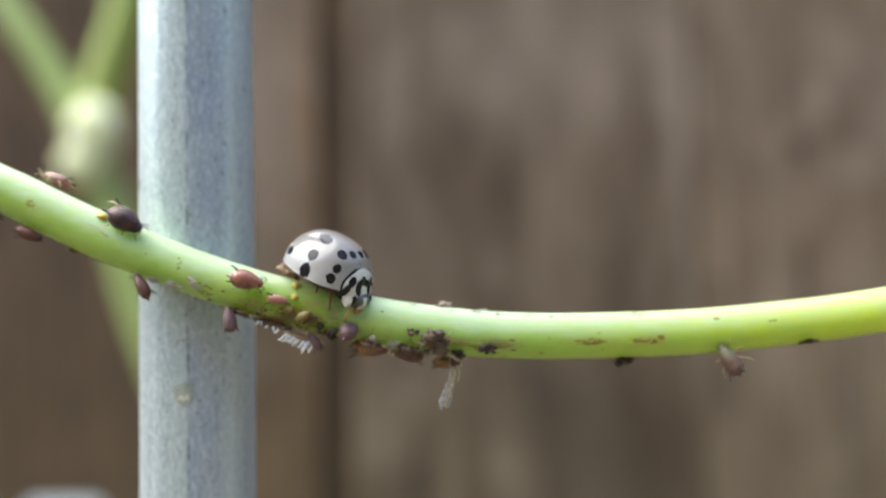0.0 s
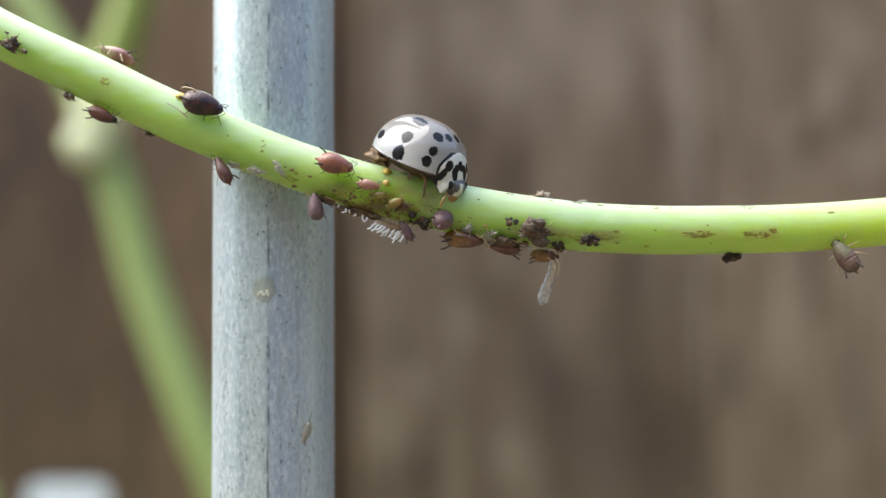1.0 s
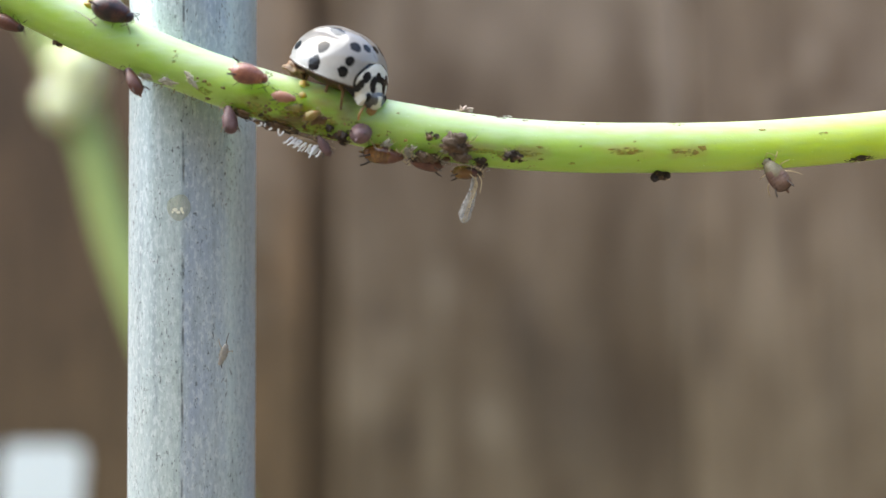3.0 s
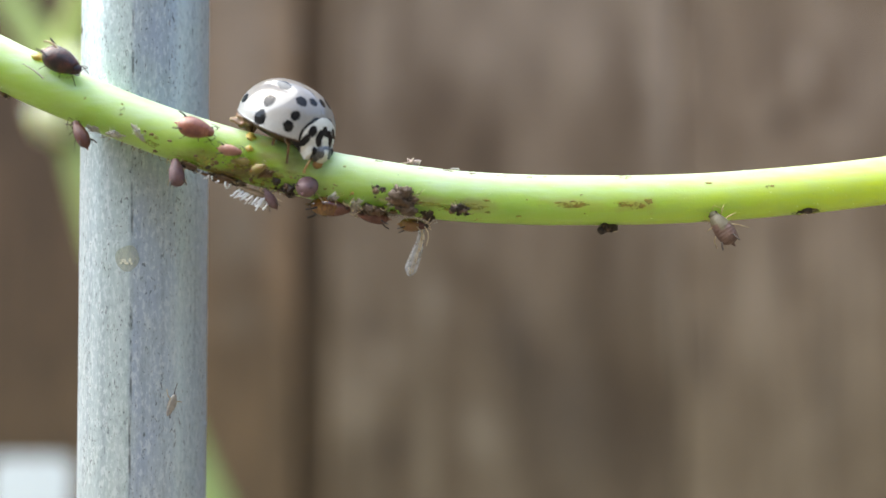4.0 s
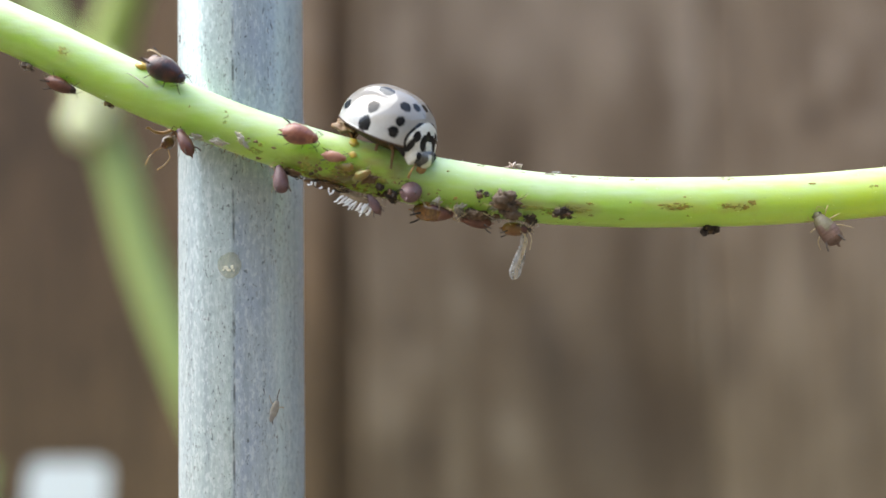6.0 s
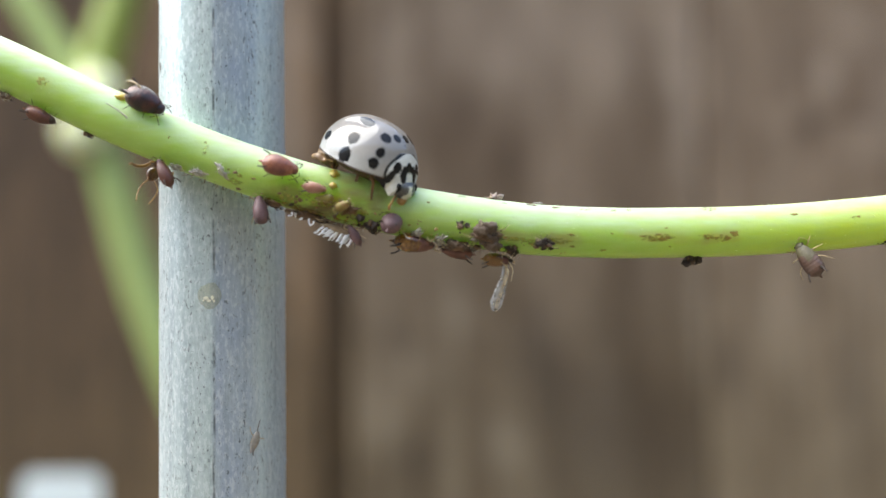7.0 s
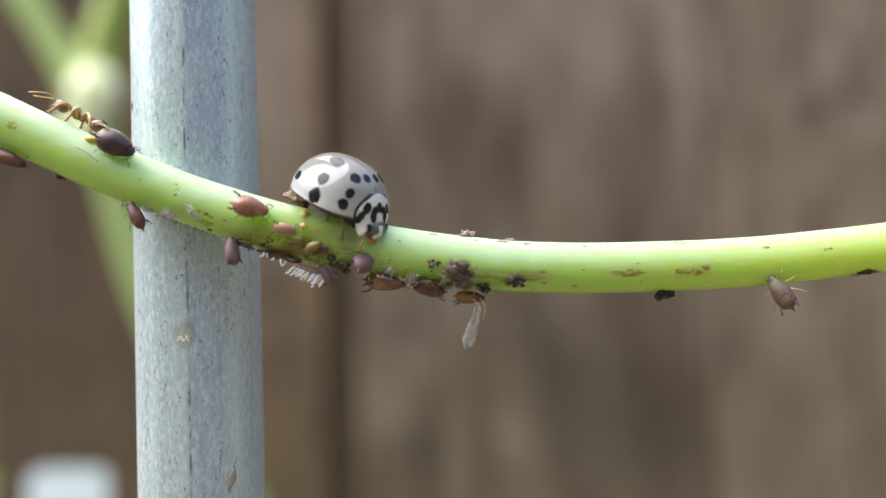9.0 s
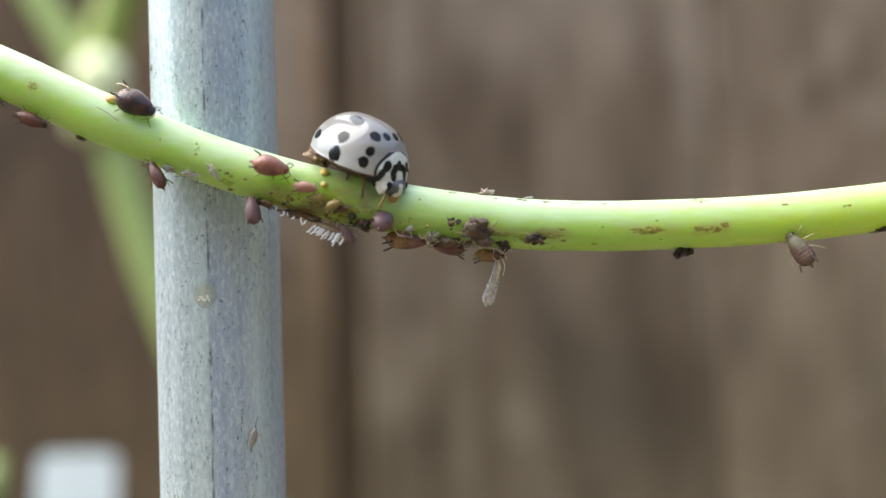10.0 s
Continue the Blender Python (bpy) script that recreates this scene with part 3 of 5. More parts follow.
def build_unseen_wall():
    """A plain added wall, unseen behind the camera, that closes the garden and darkens reflections."""
    bm = bmesh.new()
    w, h, y0, y1 = 9000, 2900, -3400, -3150
    x = [-w, -w * 0.5, 0, w * 0.5, w]
    rows = [[bm.verts.new((xx, yy, zz)) for xx in x] for yy, zz in ((y0, -60), (y0, h), (y0 + 20, h + 30), (y1 - 20, h + 30), (y1, h), (y1, -60))]
    for r, s in zip(rows, rows[1:] + rows[:1]):
        for k in range(4):
            bm.faces.new((r[k], r[k + 1], s[k + 1], s[k]))
    for k in (0, -1):
        bm.faces.new([r[k] for r in rows])
    tagged(put_mesh("wall_south", bm, UNSEEN_WALL, False), "plain dark wall added unseen opposite the fence to shape reflections", "wall", kind="structure")


# ---------------------------------------------------------------- stake
STAKE_R = 3.085
STAKE_POSE = Matrix.Translation((-0.70 * MM, 0, Z0 * MM)) @ pose(0, 0, 0, 3.45, 0, 0)  # leans a little towards the camera


FACETS = (-180, -148, -116, -85, -63, -42, -17, 12, 40, 70, 100, 130, 155, 180)  # ridges round the rod, degrees


def facet(deg):
    """Radius of the drawn rod at an angle, for a mean radius of one: part round, part flat between ridges."""
    deg = (deg + 180) % 360 - 180
    for lo, hi in zip(FACETS, FACETS[1:]):
        if lo <= deg <= hi:
            half = radians((hi - lo) / 2)
            flat = math.cos(half) / math.cos(radians(deg - (lo + hi) / 2))
            return 0.68 + 0.32 * flat + 0.003


def build_stake():
    """A galvanised rod driven into the soil, faintly flattened by drawing."""
    root = thing("garden_stake", STAKE_POSE, "grey galvanised steel garden stake, pitted and streaked", "stake")
    bm = bmesh.new()
    seg = 144
    zs = [-500, -460, -200] + [-60 + 4 * k for k in range(31)] + [120, 300, 520]
    rings = []
    for z in zs:
        ring = []
        for j in range(seg):
            a = 2 * math.pi * j / seg
            r = STAKE_R * facet(math.degrees(a)) + 0.006 * noise.noise(Vector((math.cos(a) * 3, math.sin(a) * 3, z * 0.2)))
            ring.append(bm.verts.new((r * math.cos(a), r * math.sin(a), z)))
        rings.append(ring)
    for r, s in zip(rings, rings[1:]):
        for j in range(seg):
            bm.faces.new((r[j], r[(j + 1) % seg], s[(j + 1) % seg], s[j]))
    for k, (zz, f) in enumerate(((521.2, 0.86), (522, 0.5))):
        ring = [bm.verts.new((v.co.x * f, v.co.y * f, zz)) for v in rings[len(zs) - 1]]
        last = rings[-1]
        for j in range(seg):
            bm.faces.new((last[j], last[(j + 1) % seg], ring[(j + 1) % seg], ring[j]))
        rings.append(ring)
    bm.faces.new(rings[-1])
    bm.faces.new(rings[0][::-1])
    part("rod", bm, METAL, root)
    # zinc beads on the rim
    for z, a in ((4.35, 0.02), (-9.9, 0.0), (5.4, 0.05), (-11.3, 3.1)):
        bm = bmesh.new()
        egg(bm, (STAKE_R * math.cos(a), STAKE_R * math.sin(a), z), (0.06, 0.07, 0.09), 8, 6, lump=0.3, seed=int(z))
        part("zinc_bead", bm, METAL, root)
    # a dark sliver and the dried round drop
    bm = bmesh.new()
    p = Vector((-STAKE_R * 0.85, -STAKE_R * 0.527, 9.34))
    egg(bm, p, (0.05, 0.05, 0.24), 8, 8, lump=0.3, seed=4)
    part("dark_nick", bm, CRUD, root, "dark sliver stuck on the metal")

    def patch(x, z, rx, rz, lift, material, name, label):
        bm = bmesh.new()
        rows = []
        for k in range(6):
            f = k / 5
            row = []
            for j in range(24):
                a = 2 * math.pi * j / 24
                wob = 1 + 0.22 * noise.noise(Vector((math.cos(a) * 1.5, math.sin(a) * 1.5, x + z)))
                px, pz = x + rx * f * wob * math.cos(a), z + rz * f * wob * math.sin(a)
                out = lift * (0.35 + 0.65 * math.sin(min(f * 1.15, 1) * math.pi / 1.3)) * (0 if k == 5 else 1)
                rr = STAKE_R + 0.012 + out
                row.append(bm.verts.new((px, -math.sqrt(max(rr * rr - px * px, 0.01)), pz)))
            rows.append(row)
        for r, s in zip(rows, rows[1:]):
            for j in range(24):
                bm.faces.new((r[j], r[(j + 1) % 24], s[(j + 1) % 24], s[j]))
        part(name, bm, material, root, label)
    patch(0.09, -1.72, 0.56, 0.62, 0.018, RESIN, "dried_drop", "round pale dried drop")
    for x, z, rx, rz in ((-0.10, -1.86, 0.14, 0.09), (0.04, -1.98, 0.12, 0.07), (0.20, -1.84, 0.08, 0.12), (0.27, -1.99, 0.06, 0.06), (-0.22, -1.97, 0.06, 0.05)):
        patch(x, z, rx, rz, 0.03, DROPCORE, "drop_grain", "pale rough grain in the dried drop")


# ---------------------------------------------------------------- the vine's stem
STEM_LINE = [(-150, 20, 88), (-95, 6, 56), (-60, -1, 37), (-35, -3.9, 22.8), (-20, -4.6, 14.2), (-13.3, -4.6, 10.42), (-8.83, -4.6, 8.27), (-4.48, -4.5, 6.15), (-0.16, -4.37, 4.38),
             (2.84, -4.32, 3.33), (6.0, -4.25, 2.42), (9.4, -4.1, 1.68), (13.87, -3.8, 1.03), (17.4, -3.6, 0.82), (20.5, -3.4, 0.80), (24.8, -3.1, 0.9),
             (29.5, -2.8, 1.24), (35.5, -2.5, 1.94), (45, -1.5, 3.6), (70, 3, 9), (110, 12, 15), (160, 28, 8), (200, 45, -40), (222, 55, -150), (230, 60, -300), (232, 62, -470)]
STEM_FINE = smooth_path(STEM_LINE, 8)


def stem_radius(x):
    return float(np.interp(x, [-150, -60, -14, -5, 0, 6, 12, 36, 110, 232], [0.7, 1.05, 1.15, 1.18, 1.13, 1.17, 1.18, 1.13, 1.4, 2.4]))


def stem_at(x):
    """Middle and direction of the stem at x, in mm (for the level stretch)."""
    xs = np.array([p[0] for p in STEM_FINE[:150]])
    ys, zs = (np.array([p[n] for p in STEM_FINE[:150]]) for n in (1, 2))
    c = Vector((x, float(np.interp(x, xs, ys)), float(np.interp(x, xs, zs))))
    d = Vector((0.8, float(np.interp(x + 0.4, xs, ys) - np.interp(x - 0.4, xs, ys)), float(np.interp(x + 0.4, xs, zs) - np.interp(x - 0.4, xs, zs)))).normalized()
    return c, d


def on_stem(x, th, lift=0.0):
    """A place on the stem's skin: th 0 faces -y, 90 the top. Gives place, direction and normal, in mm."""
    c, d = stem_at(x)
    up = Vector((0, 0, 1))
    up = (up - d * up.dot(d)).normalized()
    front = d.cross(up) * -1
    if front.y > 0:
        front = -front
    n = math.cos(radians(th)) * front + math.sin(radians(th)) * up
    return c + n * (stem_radius(x) + lift), d, n


def build_stem():
    root = thing("vine_stem", Matrix.Translation((0, 0, Z0 * MM)), "smooth pale green vine stem with brown scars, leaning on the stake", "plant stem")
    bm = bmesh.new()
    rings = tube(bm, STEM_FINE, [stem_radius(p[0]) * (1 + 0.012 * noise.noise(Vector((p[0] * 0.4, 0, 0)))) for p in STEM_FINE], 40)
    for ring in rings:
        for j, v in enumerate(ring):
            c = sum((w.co for w in ring), Vector()) / len(ring)
            v.co = c + (v.co - c) * (1 + 0.012 * math.cos(5 * 2 * math.pi * j / 40 + 0.7))
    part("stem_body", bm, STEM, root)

    rnd = random.Random(5)

    def scar(x, th, length, wide, material, seed, name="scar"):
        bm = bmesh.new()
        rows = []
        for f in (0.0, 0.5, 0.85, 1.0):
            row = []
            for j in range(30):
                a = 2 * math.pi * j / 30
                wob = 0.85 + 0.55 * noise.noise(Vector((math.cos(a) * 1.6, math.sin(a) * 1.6, seed * 1.7))) + 0.45 * noise.noise(Vector((math.cos(a) * 5, math.sin(a) * 5, seed)))
                u = x + 0.5 * length * f * wob * math.cos(a)
                v = th + math.degrees(0.5 * wide / stem_radius(x)) * f * wob * math.sin(a)
                row.append(bm.verts.new(on_stem(u, v, 0.016 * (1 - f ** 4) + 0.004 - 0.014 * (f == 1.0))[0]))
            rows.append(row)
        for r, s in zip(rows, rows[1:]):
            for j in range(30):
                bm.faces.new((r[j], r[(j + 1) % 30], s[(j + 1) % 30], s[j]))
        part(name, bm, material, root)

    for x, th, ln, wd, material in (
            (20.1, -17, 2.1, 0.42, SCAR), (22.3, -17, 1.0, 0.34, SCAR), (22.95, -21, 0.9, 0.4, SCAR), (23.5, -12, 0.45, 0.4, SCAR), (16.1, -14, 0.45, 0.16, SCAR), (17.9, -8, 0.24, 0.14, SCAR),
            (15.5, -30, 1.6, 0.35, OLIVESCAR), (13.5, -33, 2.2, 0.3, OLIVESCAR), (14.4, -40, 0.9, 0.3, SCAR), (16.2, -42, 0.3, 0.12, SCAR), (17.6, -50, 0.3, 0.16, OLIVESCAR), (20.6, -40, 0.16, 0.1, SCAR), (20.4, 4, 0.16, 0.1, SCAR),
            (14.3, 62, 0.8, 0.45, TOPSCAR), (15.4, 58, 0.6, 0.3, TOPSCAR), (16.9, 57, 0.9, 0.4, TOPSCAR), (18.1, 54, 0.4, 0.25, TOPSCAR), (18.8, 56, 0.3, 0.2, TOPSCAR), (22.5, 60, 1.0, 0.4, TOPSCAR), (11.0, 60, 0.5, 0.3, TOPSCAR), (13.0, 55, 0.4, 0.2, TOPSCAR), (21.3, 70, 0.3, 0.14, SCAR), (26.4, 28, 0.35, 0.14, SCAR), (29.2, 8, 0.5, 0.2, SCAR),
            (-7.71, -2, 0.55, 0.55, OLIVESCAR), (-7.71, -2, 0.3, 0.3, SCAR), (-0.35, 2, 0.24, 0.5, OLIVESCAR), (-0.5, 20, 0.14, 0.12, SCAR), (1.2, -45, 0.8, 0.4, OLIVESCAR), (3.6, -48, 0.9, 0.6, OLIVESCAR),
            (5.4, -25, 0.7, 0.5, SCAR), (6.2, -22, 0.6, 0.45, OLIVESCAR), (6.9, -30, 0.5, 0.4, OLIVESCAR), (4.7, -35, 0.6, 0.35, OLIVESCAR), (9.6, 22, 0.18, 0.1, SCAR), (-3.6, -3, 0.2, 0.06, SCAR), (-2.0, 2, 0.08, 0.25, SCAR),
            (4.2, -70, 2.4, 0.7, SCAR), (6.2, -75, 2.0, 0.6, SCAR), (2.6, -72, 1.2, 0.5, SCAR)):
        scar(x, th, ln, wd, material, rnd.random() * 40)
    # crumbs of dried honeydew and skins, thickest where the insects feed
    bm = bmesh.new()
    for k in range(190):
        x = rnd.gauss(5.2, 2.2) if k < 150 else rnd.uniform(9, 16)
        th = rnd.uniform(-80, -12) if k < 150 else rnd.uniform(-80, -25)
        p, d, n = on_stem(x, th, -0.005)
        s = 0.02 + (0.08 if k < 150 else 0.03) * rnd.random() ** 2.5
        egg(bm, p, (s * rnd.uniform(0.8, 2.2), s, s * rnd.uniform(0.6, 1.2)), 7, 5, lump=0.9, seed=k, mat=rnd.choice((0, 2, 2, 3, 3, 4, 4)) if th > -60 else rnd.choice((0, 1, 2, 3)))
    tagged(part("debris", bm, (BROWNCRUD, CRUD, LEGBROWN, RIM, OLIVESKIN), root, "brown and amber crumbs stuck to the skin"), kind="stuff")
    # ragged pale fibres along the underside
    bm = bmesh.new()
    for k in range(110):
        p, d, n = on_stem(rnd.uniform(-2.5, 7.5) if k < 80 else rnd.uniform(9, 14), rnd.uniform(-108, -72), -0.01)
        ln = rnd.uniform(0.08, 0.32)
        mid = p + n * ln * 0.6 + d * rnd.uniform(-0.1, 0.1)
        tube(bm, [p, mid, mid + n * ln * 0.3 + d * rnd.uniform(-0.2, 0.2)], [0.02, 0.016, 0.007], 4, mat=int(rnd.random() < 0.35))
    tagged(part("fringe", bm, (SKINPALE, BROWNCRUD), root, "pale ragged fibres and torn skins"), kind="stuff")
    # fine hairs
    bm = bmesh.new()
    for k in range(260):
        x = rnd.uniform(-13, 36)
        th = rnd.choice((rnd.uniform(-110, -70), rnd.uniform(70, 110), rnd.uniform(-60, 60)))
        p, d, n = on_stem(x, th, -0.01)
        ln = rnd.uniform(0.03, 0.08)
        tip = p + n * ln + d * rnd.uniform(-0.08, 0.08)
        tube(bm, [p, (p + tip) / 2 + d * 0.01, tip], [0.012, 0.009, 0.004], 4)
    tagged(part("fuzz", bm, HAIR, root), kind="stuff")


# ---------------------------------------------------------------- plants and label behind
def build_back_plant():
    y = 305
    root = thing("background_plant", Matrix.Translation((5.5 * MM, y * MM, Z0 * MM)), "thick green plant stalk forking at a pale ball added for a glint", "plant")
    bm = bmesh.new()
    line = smooth_path([(-30, 10, -462), (-32, 6, -300), (-44, 3, -150), (-61.5, 0, -74), (-74, 0, -44), (-88, 0, -11.6), (-101, 0, 22), (-110, 0, 52), (-117, 0, 72), (-119, 0, 80)], 6)
    n = len(line) - 1
    tube(bm, line, [7.4 - 1.0 * k / n for k in range(n + 1)], 16)
    part("stalk", bm, LEAFSTALK, root)
    for pts, r, material in ((((-119, 0, 76), (-113, 0, 98), (-107, 0, 120), (-101, 2, 160), (-96, 5, 240)), 8.0, STALK_BRIGHT),
                             (((-119, 0, 76), (-127, 1, 92), (-141, 2, 114), (-160, 5, 142), (-190, 10, 200)), 6.0, LEAFSTALK)):
        bm = bmesh.new()
        line = smooth_path(pts, 6)
        n = len(line) - 1
        tube(bm, line, [r * (1 - 0.35 * k / n) for k in range(n + 1)], 16)
        part("branch", bm, material, root)
    # two pale balls added in the fork to stand in for blurred glints
    for c, s in (((-114, -8, 78), (9, 7, 11)), ((-118, -8, 67), (8, 6, 8))):
        bm = bmesh.new()
        egg(bm, c, s, 16, 12, lump=0.12, seed=3)
        part("bud", bm, GLINT, root, "pale glossy ball added in the fork to give a glint")


def build_label():
    """A white plastic plant label pushed into the soil."""
    root = thing("plant_label", Matrix.Translation((-111.5 * MM, 285 * MM, (Z0 - 41.0) * MM)) @ pose(0, 0, 0, -6, 0, 0), "white plastic plant label standing in the soil", "plant label")
    arc = [(-8.4 - 4 * math.cos(a), -4 + 4 * math.sin(a)) for a in (0.1, 0.5, 1.0, 1.5)]
    plate = [(-12.4, -110), *arc, *[(-x, z) for x, z in arc[::-1]], (12.4, -110), (5, -135), (-5, -135)]
    spike = [(-4.5, -540), (-4.9, -134), (4.9, -134), (4.5, -540), (0, -556)]
    for name, out, half in (("label_plate", plate, 0.8), ("label_spike", spike, 1.1)):
        bm = bmesh.new()
        f = [bm.verts.new((x, -half, z)) for x, z in out]
        b = [bm.verts.new((x, half, z)) for x, z in out]
        bm.faces.new(f)
        bm.faces.new(b[::-1])
        for j in range(len(out)):
            k = (j + 1) % len(out)
            bm.faces.new((f[j], b[j], b[k], f[k]))
        part(name, bm, PLASTIC, root, smooth=False)


def build_low_leaves():
    """Dark leaves low beside the label."""
    rnd = random.Random(2)
    root = thing("leafy_plant", Matrix.Translation((-143 * MM, 290 * MM, 10 * MM)), "low plant with dark green leaves by the fence", "plant")
    bm = bmesh.new()
    tube(bm, smooth_path([(0, 0, -15), (6, 3, 150), (-4, 0, 300), (4, -2, 398)], 5), 3.0, 10)
    part("stalk", bm, LEAFSTALK, root)
    for k in range(16):
        z = 120 + 17.5 * k
        a = k * 2.4
        ln = 48 - 0.9 * k
        m = Matrix.Translation((0, 0, z)) @ Matrix.Rotation(a, 4, "Z") @ Matrix.Rotation(radians(-rnd.uniform(2, 22)), 4, "Y")
        bm = bmesh.new()
        rows = []
        for i in range(9):
            f = i / 8
            w = 15 * math.sin(math.pi * min(f * 0.97 + 0.03, 1)) ** 0.8
            rows.append([bm.verts.new(m @ Vector((2 + ln * f, w * s, -10 * f * f + 3 * abs(s) + d))) for d in (0.25, -0.25) for s in (-1, -0.5, 0, 0.5, 1)])
        for r, s in zip(rows, rows[1:]):
            for o in (0, 5):
                for j in range(4):
                    bm.faces.new((r[o + j], r[o + j + 1], s[o + j + 1], s[o + j]))
            for j in (0, 4):
                bm.faces.new((r[j], s[j], s[j + 5], r[j + 5]))
        part("leaf", bm, LEAF, root)


# ---------------------------------------------------------------- lady beetle
BEETLE_AT, BEETLE_YAW, BEETLE_DIP, BEETLE_LEAN = (6.97, -4.35, 4.02), -35.0, 28.0, 6.0
EL_A, EL_B, EL_H = 2.36, 2.06, 2.04  # half length, half width and height of the wing cases
# marks on a wing case: x, y, z, radius, stretch
SPOTS = (
    (-1.36, 1.72, 0.78, 0.24, 1.3), (-0.05, 0.85, 1.97, 0.31, 1.4), (0.21, 1.73, 1.24, 0.29, 1.1), (0.22, 2.02, 0.48, 0.40, 0.8), (1.55, 1.51, 0.56, 0.24, 1),
    (1.52, 1.27, 1.08, 0.23, 0.9), (1.21, 0.84, 1.69, 0.25, 1.2), (1.41, 0.29, 1.73, 0.2, 1.2), (-1.6, 0.7, 1.25, 0.36, 1.0),
)


NOD = Matrix.Translation((1.75, 0.04, 0.70)) @ Matrix.Rotation(radians(33), 4, "Y") @ Matrix.Diagonal((1.0, 0.95, 1.02, 1)) @ Matrix.Translation((-1.42, 0, -0.60))


def case_point(u, phi, side):
    """A place on a wing case: u -1 at the tail, 1 at the shoulders; phi 0 at the seam, 1 at the rim."""
    x = EL_A * math.sin(u * math.pi / 2)
    f = max(1 - abs(x / EL_A) ** 2.5, 0.0) ** 0.5
    a = phi * math.pi / 2
    return Vector((x - 0.12, side * EL_B * f * math.sin(a), 0.1 + EL_H * f * math.cos(a) ** 0.92))


def build_beetle():
    yaw, dip = radians(BEETLE_YAW), radians(BEETLE_DIP)
    f = Vector((math.cos(yaw) * math.cos(dip), math.sin(yaw) * math.cos(dip), -math.sin(dip)))
    up = Vector((math.cos(yaw) * math.sin(dip), math.sin(yaw) * math.sin(dip), math.cos(dip)))
    up = Matrix.Rotation(radians(BEETLE_LEAN), 3, f) @ up
    root = thing("lady_beetle", stand(at(*BEETLE_AT), f, up), "glossy ash-grey lady beetle with black spots, feeding on the stem", "beetle")
    for side in (-1, 1):
        bm = bmesh.new()
        nu, nv = 110, 64
        grid = []
        for i in range(nu + 1):
            grid.append([bm.verts.new(case_point(-1 + 2 * i / nu, 0.004 + 0.996 * j / nv, side)) for j in range(nv + 1)])
            rim = grid[-1][-1].co
            grid[-1].append(bm.verts.new(rim + Vector((0, side * 0.05, -0.05))))
            grid[-1].append(bm.verts.new(rim + Vector((0, -side * 0.06, -0.10))))
        for r, s in zip(grid, grid[1:]):
            for j in range(nv + 2):
                if (r[j].co - s[j].co).length + (r[j + 1].co - s[j + 1].co).length < 1e-6:
                    continue
                face = bm.faces.new((r[j], r[j + 1], s[j + 1], s[j]))
                c = face.calc_center_median()
                if j >= nv:
                    face.material_index = 2
                    continue
                for k, (x, y, z, rad, sx) in enumerate(SPOTS):
                    d = c - Vector((x, side * y, z))
                    d.x /= sx
                    wob = 1 + 0.28 * noise.noise(c * 2.2 + Vector((k * 5.0, 0, side)))
                    if d.length < rad * wob:
                        face.material_index = 1
        bmesh.ops.remove_doubles(bm, verts=bm.verts, dist=1e-4)
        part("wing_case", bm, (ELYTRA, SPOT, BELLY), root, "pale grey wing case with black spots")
    # belly
    bm = bmesh.new()
    egg(bm, (-0.05, 0, -0.02), (1.9, 1.55, 0.58), 40, 28, lump=0.1, seed=3)
    part("belly", bm, BELLY, root)
    bm = bmesh.new()
    egg(bm, (-1.6, -1.0, -0.42), (0.62, 0.5, 0.36), 26, 18, lump=0.7, seed=5)
    part("wing_tip", bm, TAILBROWN, root, "crumpled brown wing tip")
    # pronotum
    bm = bmesh.new()
    nu, nv = 70, 110
    marks = ((2.02, 0.97, 0.16), (1.84, 0.68, 0.21), (2.12, 0.38, 0.19), (2.28, 0.37, 0.16), (2.0, 0.28, 0.18), (1.90, 0.0, 0.22))
    grid = []
    for i in range(nu + 1):
        t = i / nu
        row = []
        for j in range(nv + 1):
            a = math.pi * (j / nv) - math.pi / 2
            w = 1.52 * (1 - 0.30 * t) * (0.80 + 0.2 * math.sin(math.pi * min(t * 1.25, 1)))
            hh = 1.18 * (1 - 0.42 * t ** 1.5)
            x = 1.32 + 1.20 * t - 0.30 * (1 - t) * math.sin(a) ** 2 + 0.10 * t * math.sin(a) ** 2
            row.append(bm.verts.new((x, w * math.sin(a), -0.02 - 0.2 * t + hh * max(math.cos(a), 0) ** 0.75)))
        grid.append(row)
    for r, s in zip(grid, grid[1:]):
        for j in range(nv):
            face = bm.faces.new((r[j], r[j + 1], s[j + 1], s[j]))
            c = face.calc_center_median()
            q = NOD @ c
            face.material_index = int(abs((q.x + 0.12) / EL_A) ** 2.5 + (q.y / EL_B) ** 2 + ((q.z - 0.1) / EL_H) ** 2 < 1.05)
            for k, (x, y, rad) in enumerate(marks):
                if math.hypot(c.x - x, (abs(c.y) - y) * (1.0 if y else 1.3)) < rad * (1 + 0.3 * noise.noise(c * 3 + Vector((k * 3, 0, 0)))):
                    face.material_index = 1
    bm.faces.new(grid[-1])
    bm.faces.new(grid[0][::-1])
    bmesh.ops.transform(bm, matrix=NOD, verts=bm.verts)
    part("pronotum", bm, (PRONOTUM, SPOT), root, "ivory pronotum with black marks")
    # head
    tilt = NOD @ Matrix.Translation((2.31, 0, 0.20)) @ Matrix.Rotation(radians(28), 4, "Y")
    bm = bmesh.new()
    egg(bm, (0.15, 0, 0), (0.50, 0.64, 0.42), 56, 40, tilt, 0.06, 2)
    for face in bm.faces:
        c = tilt.inverted() @ face.calc_center_median()
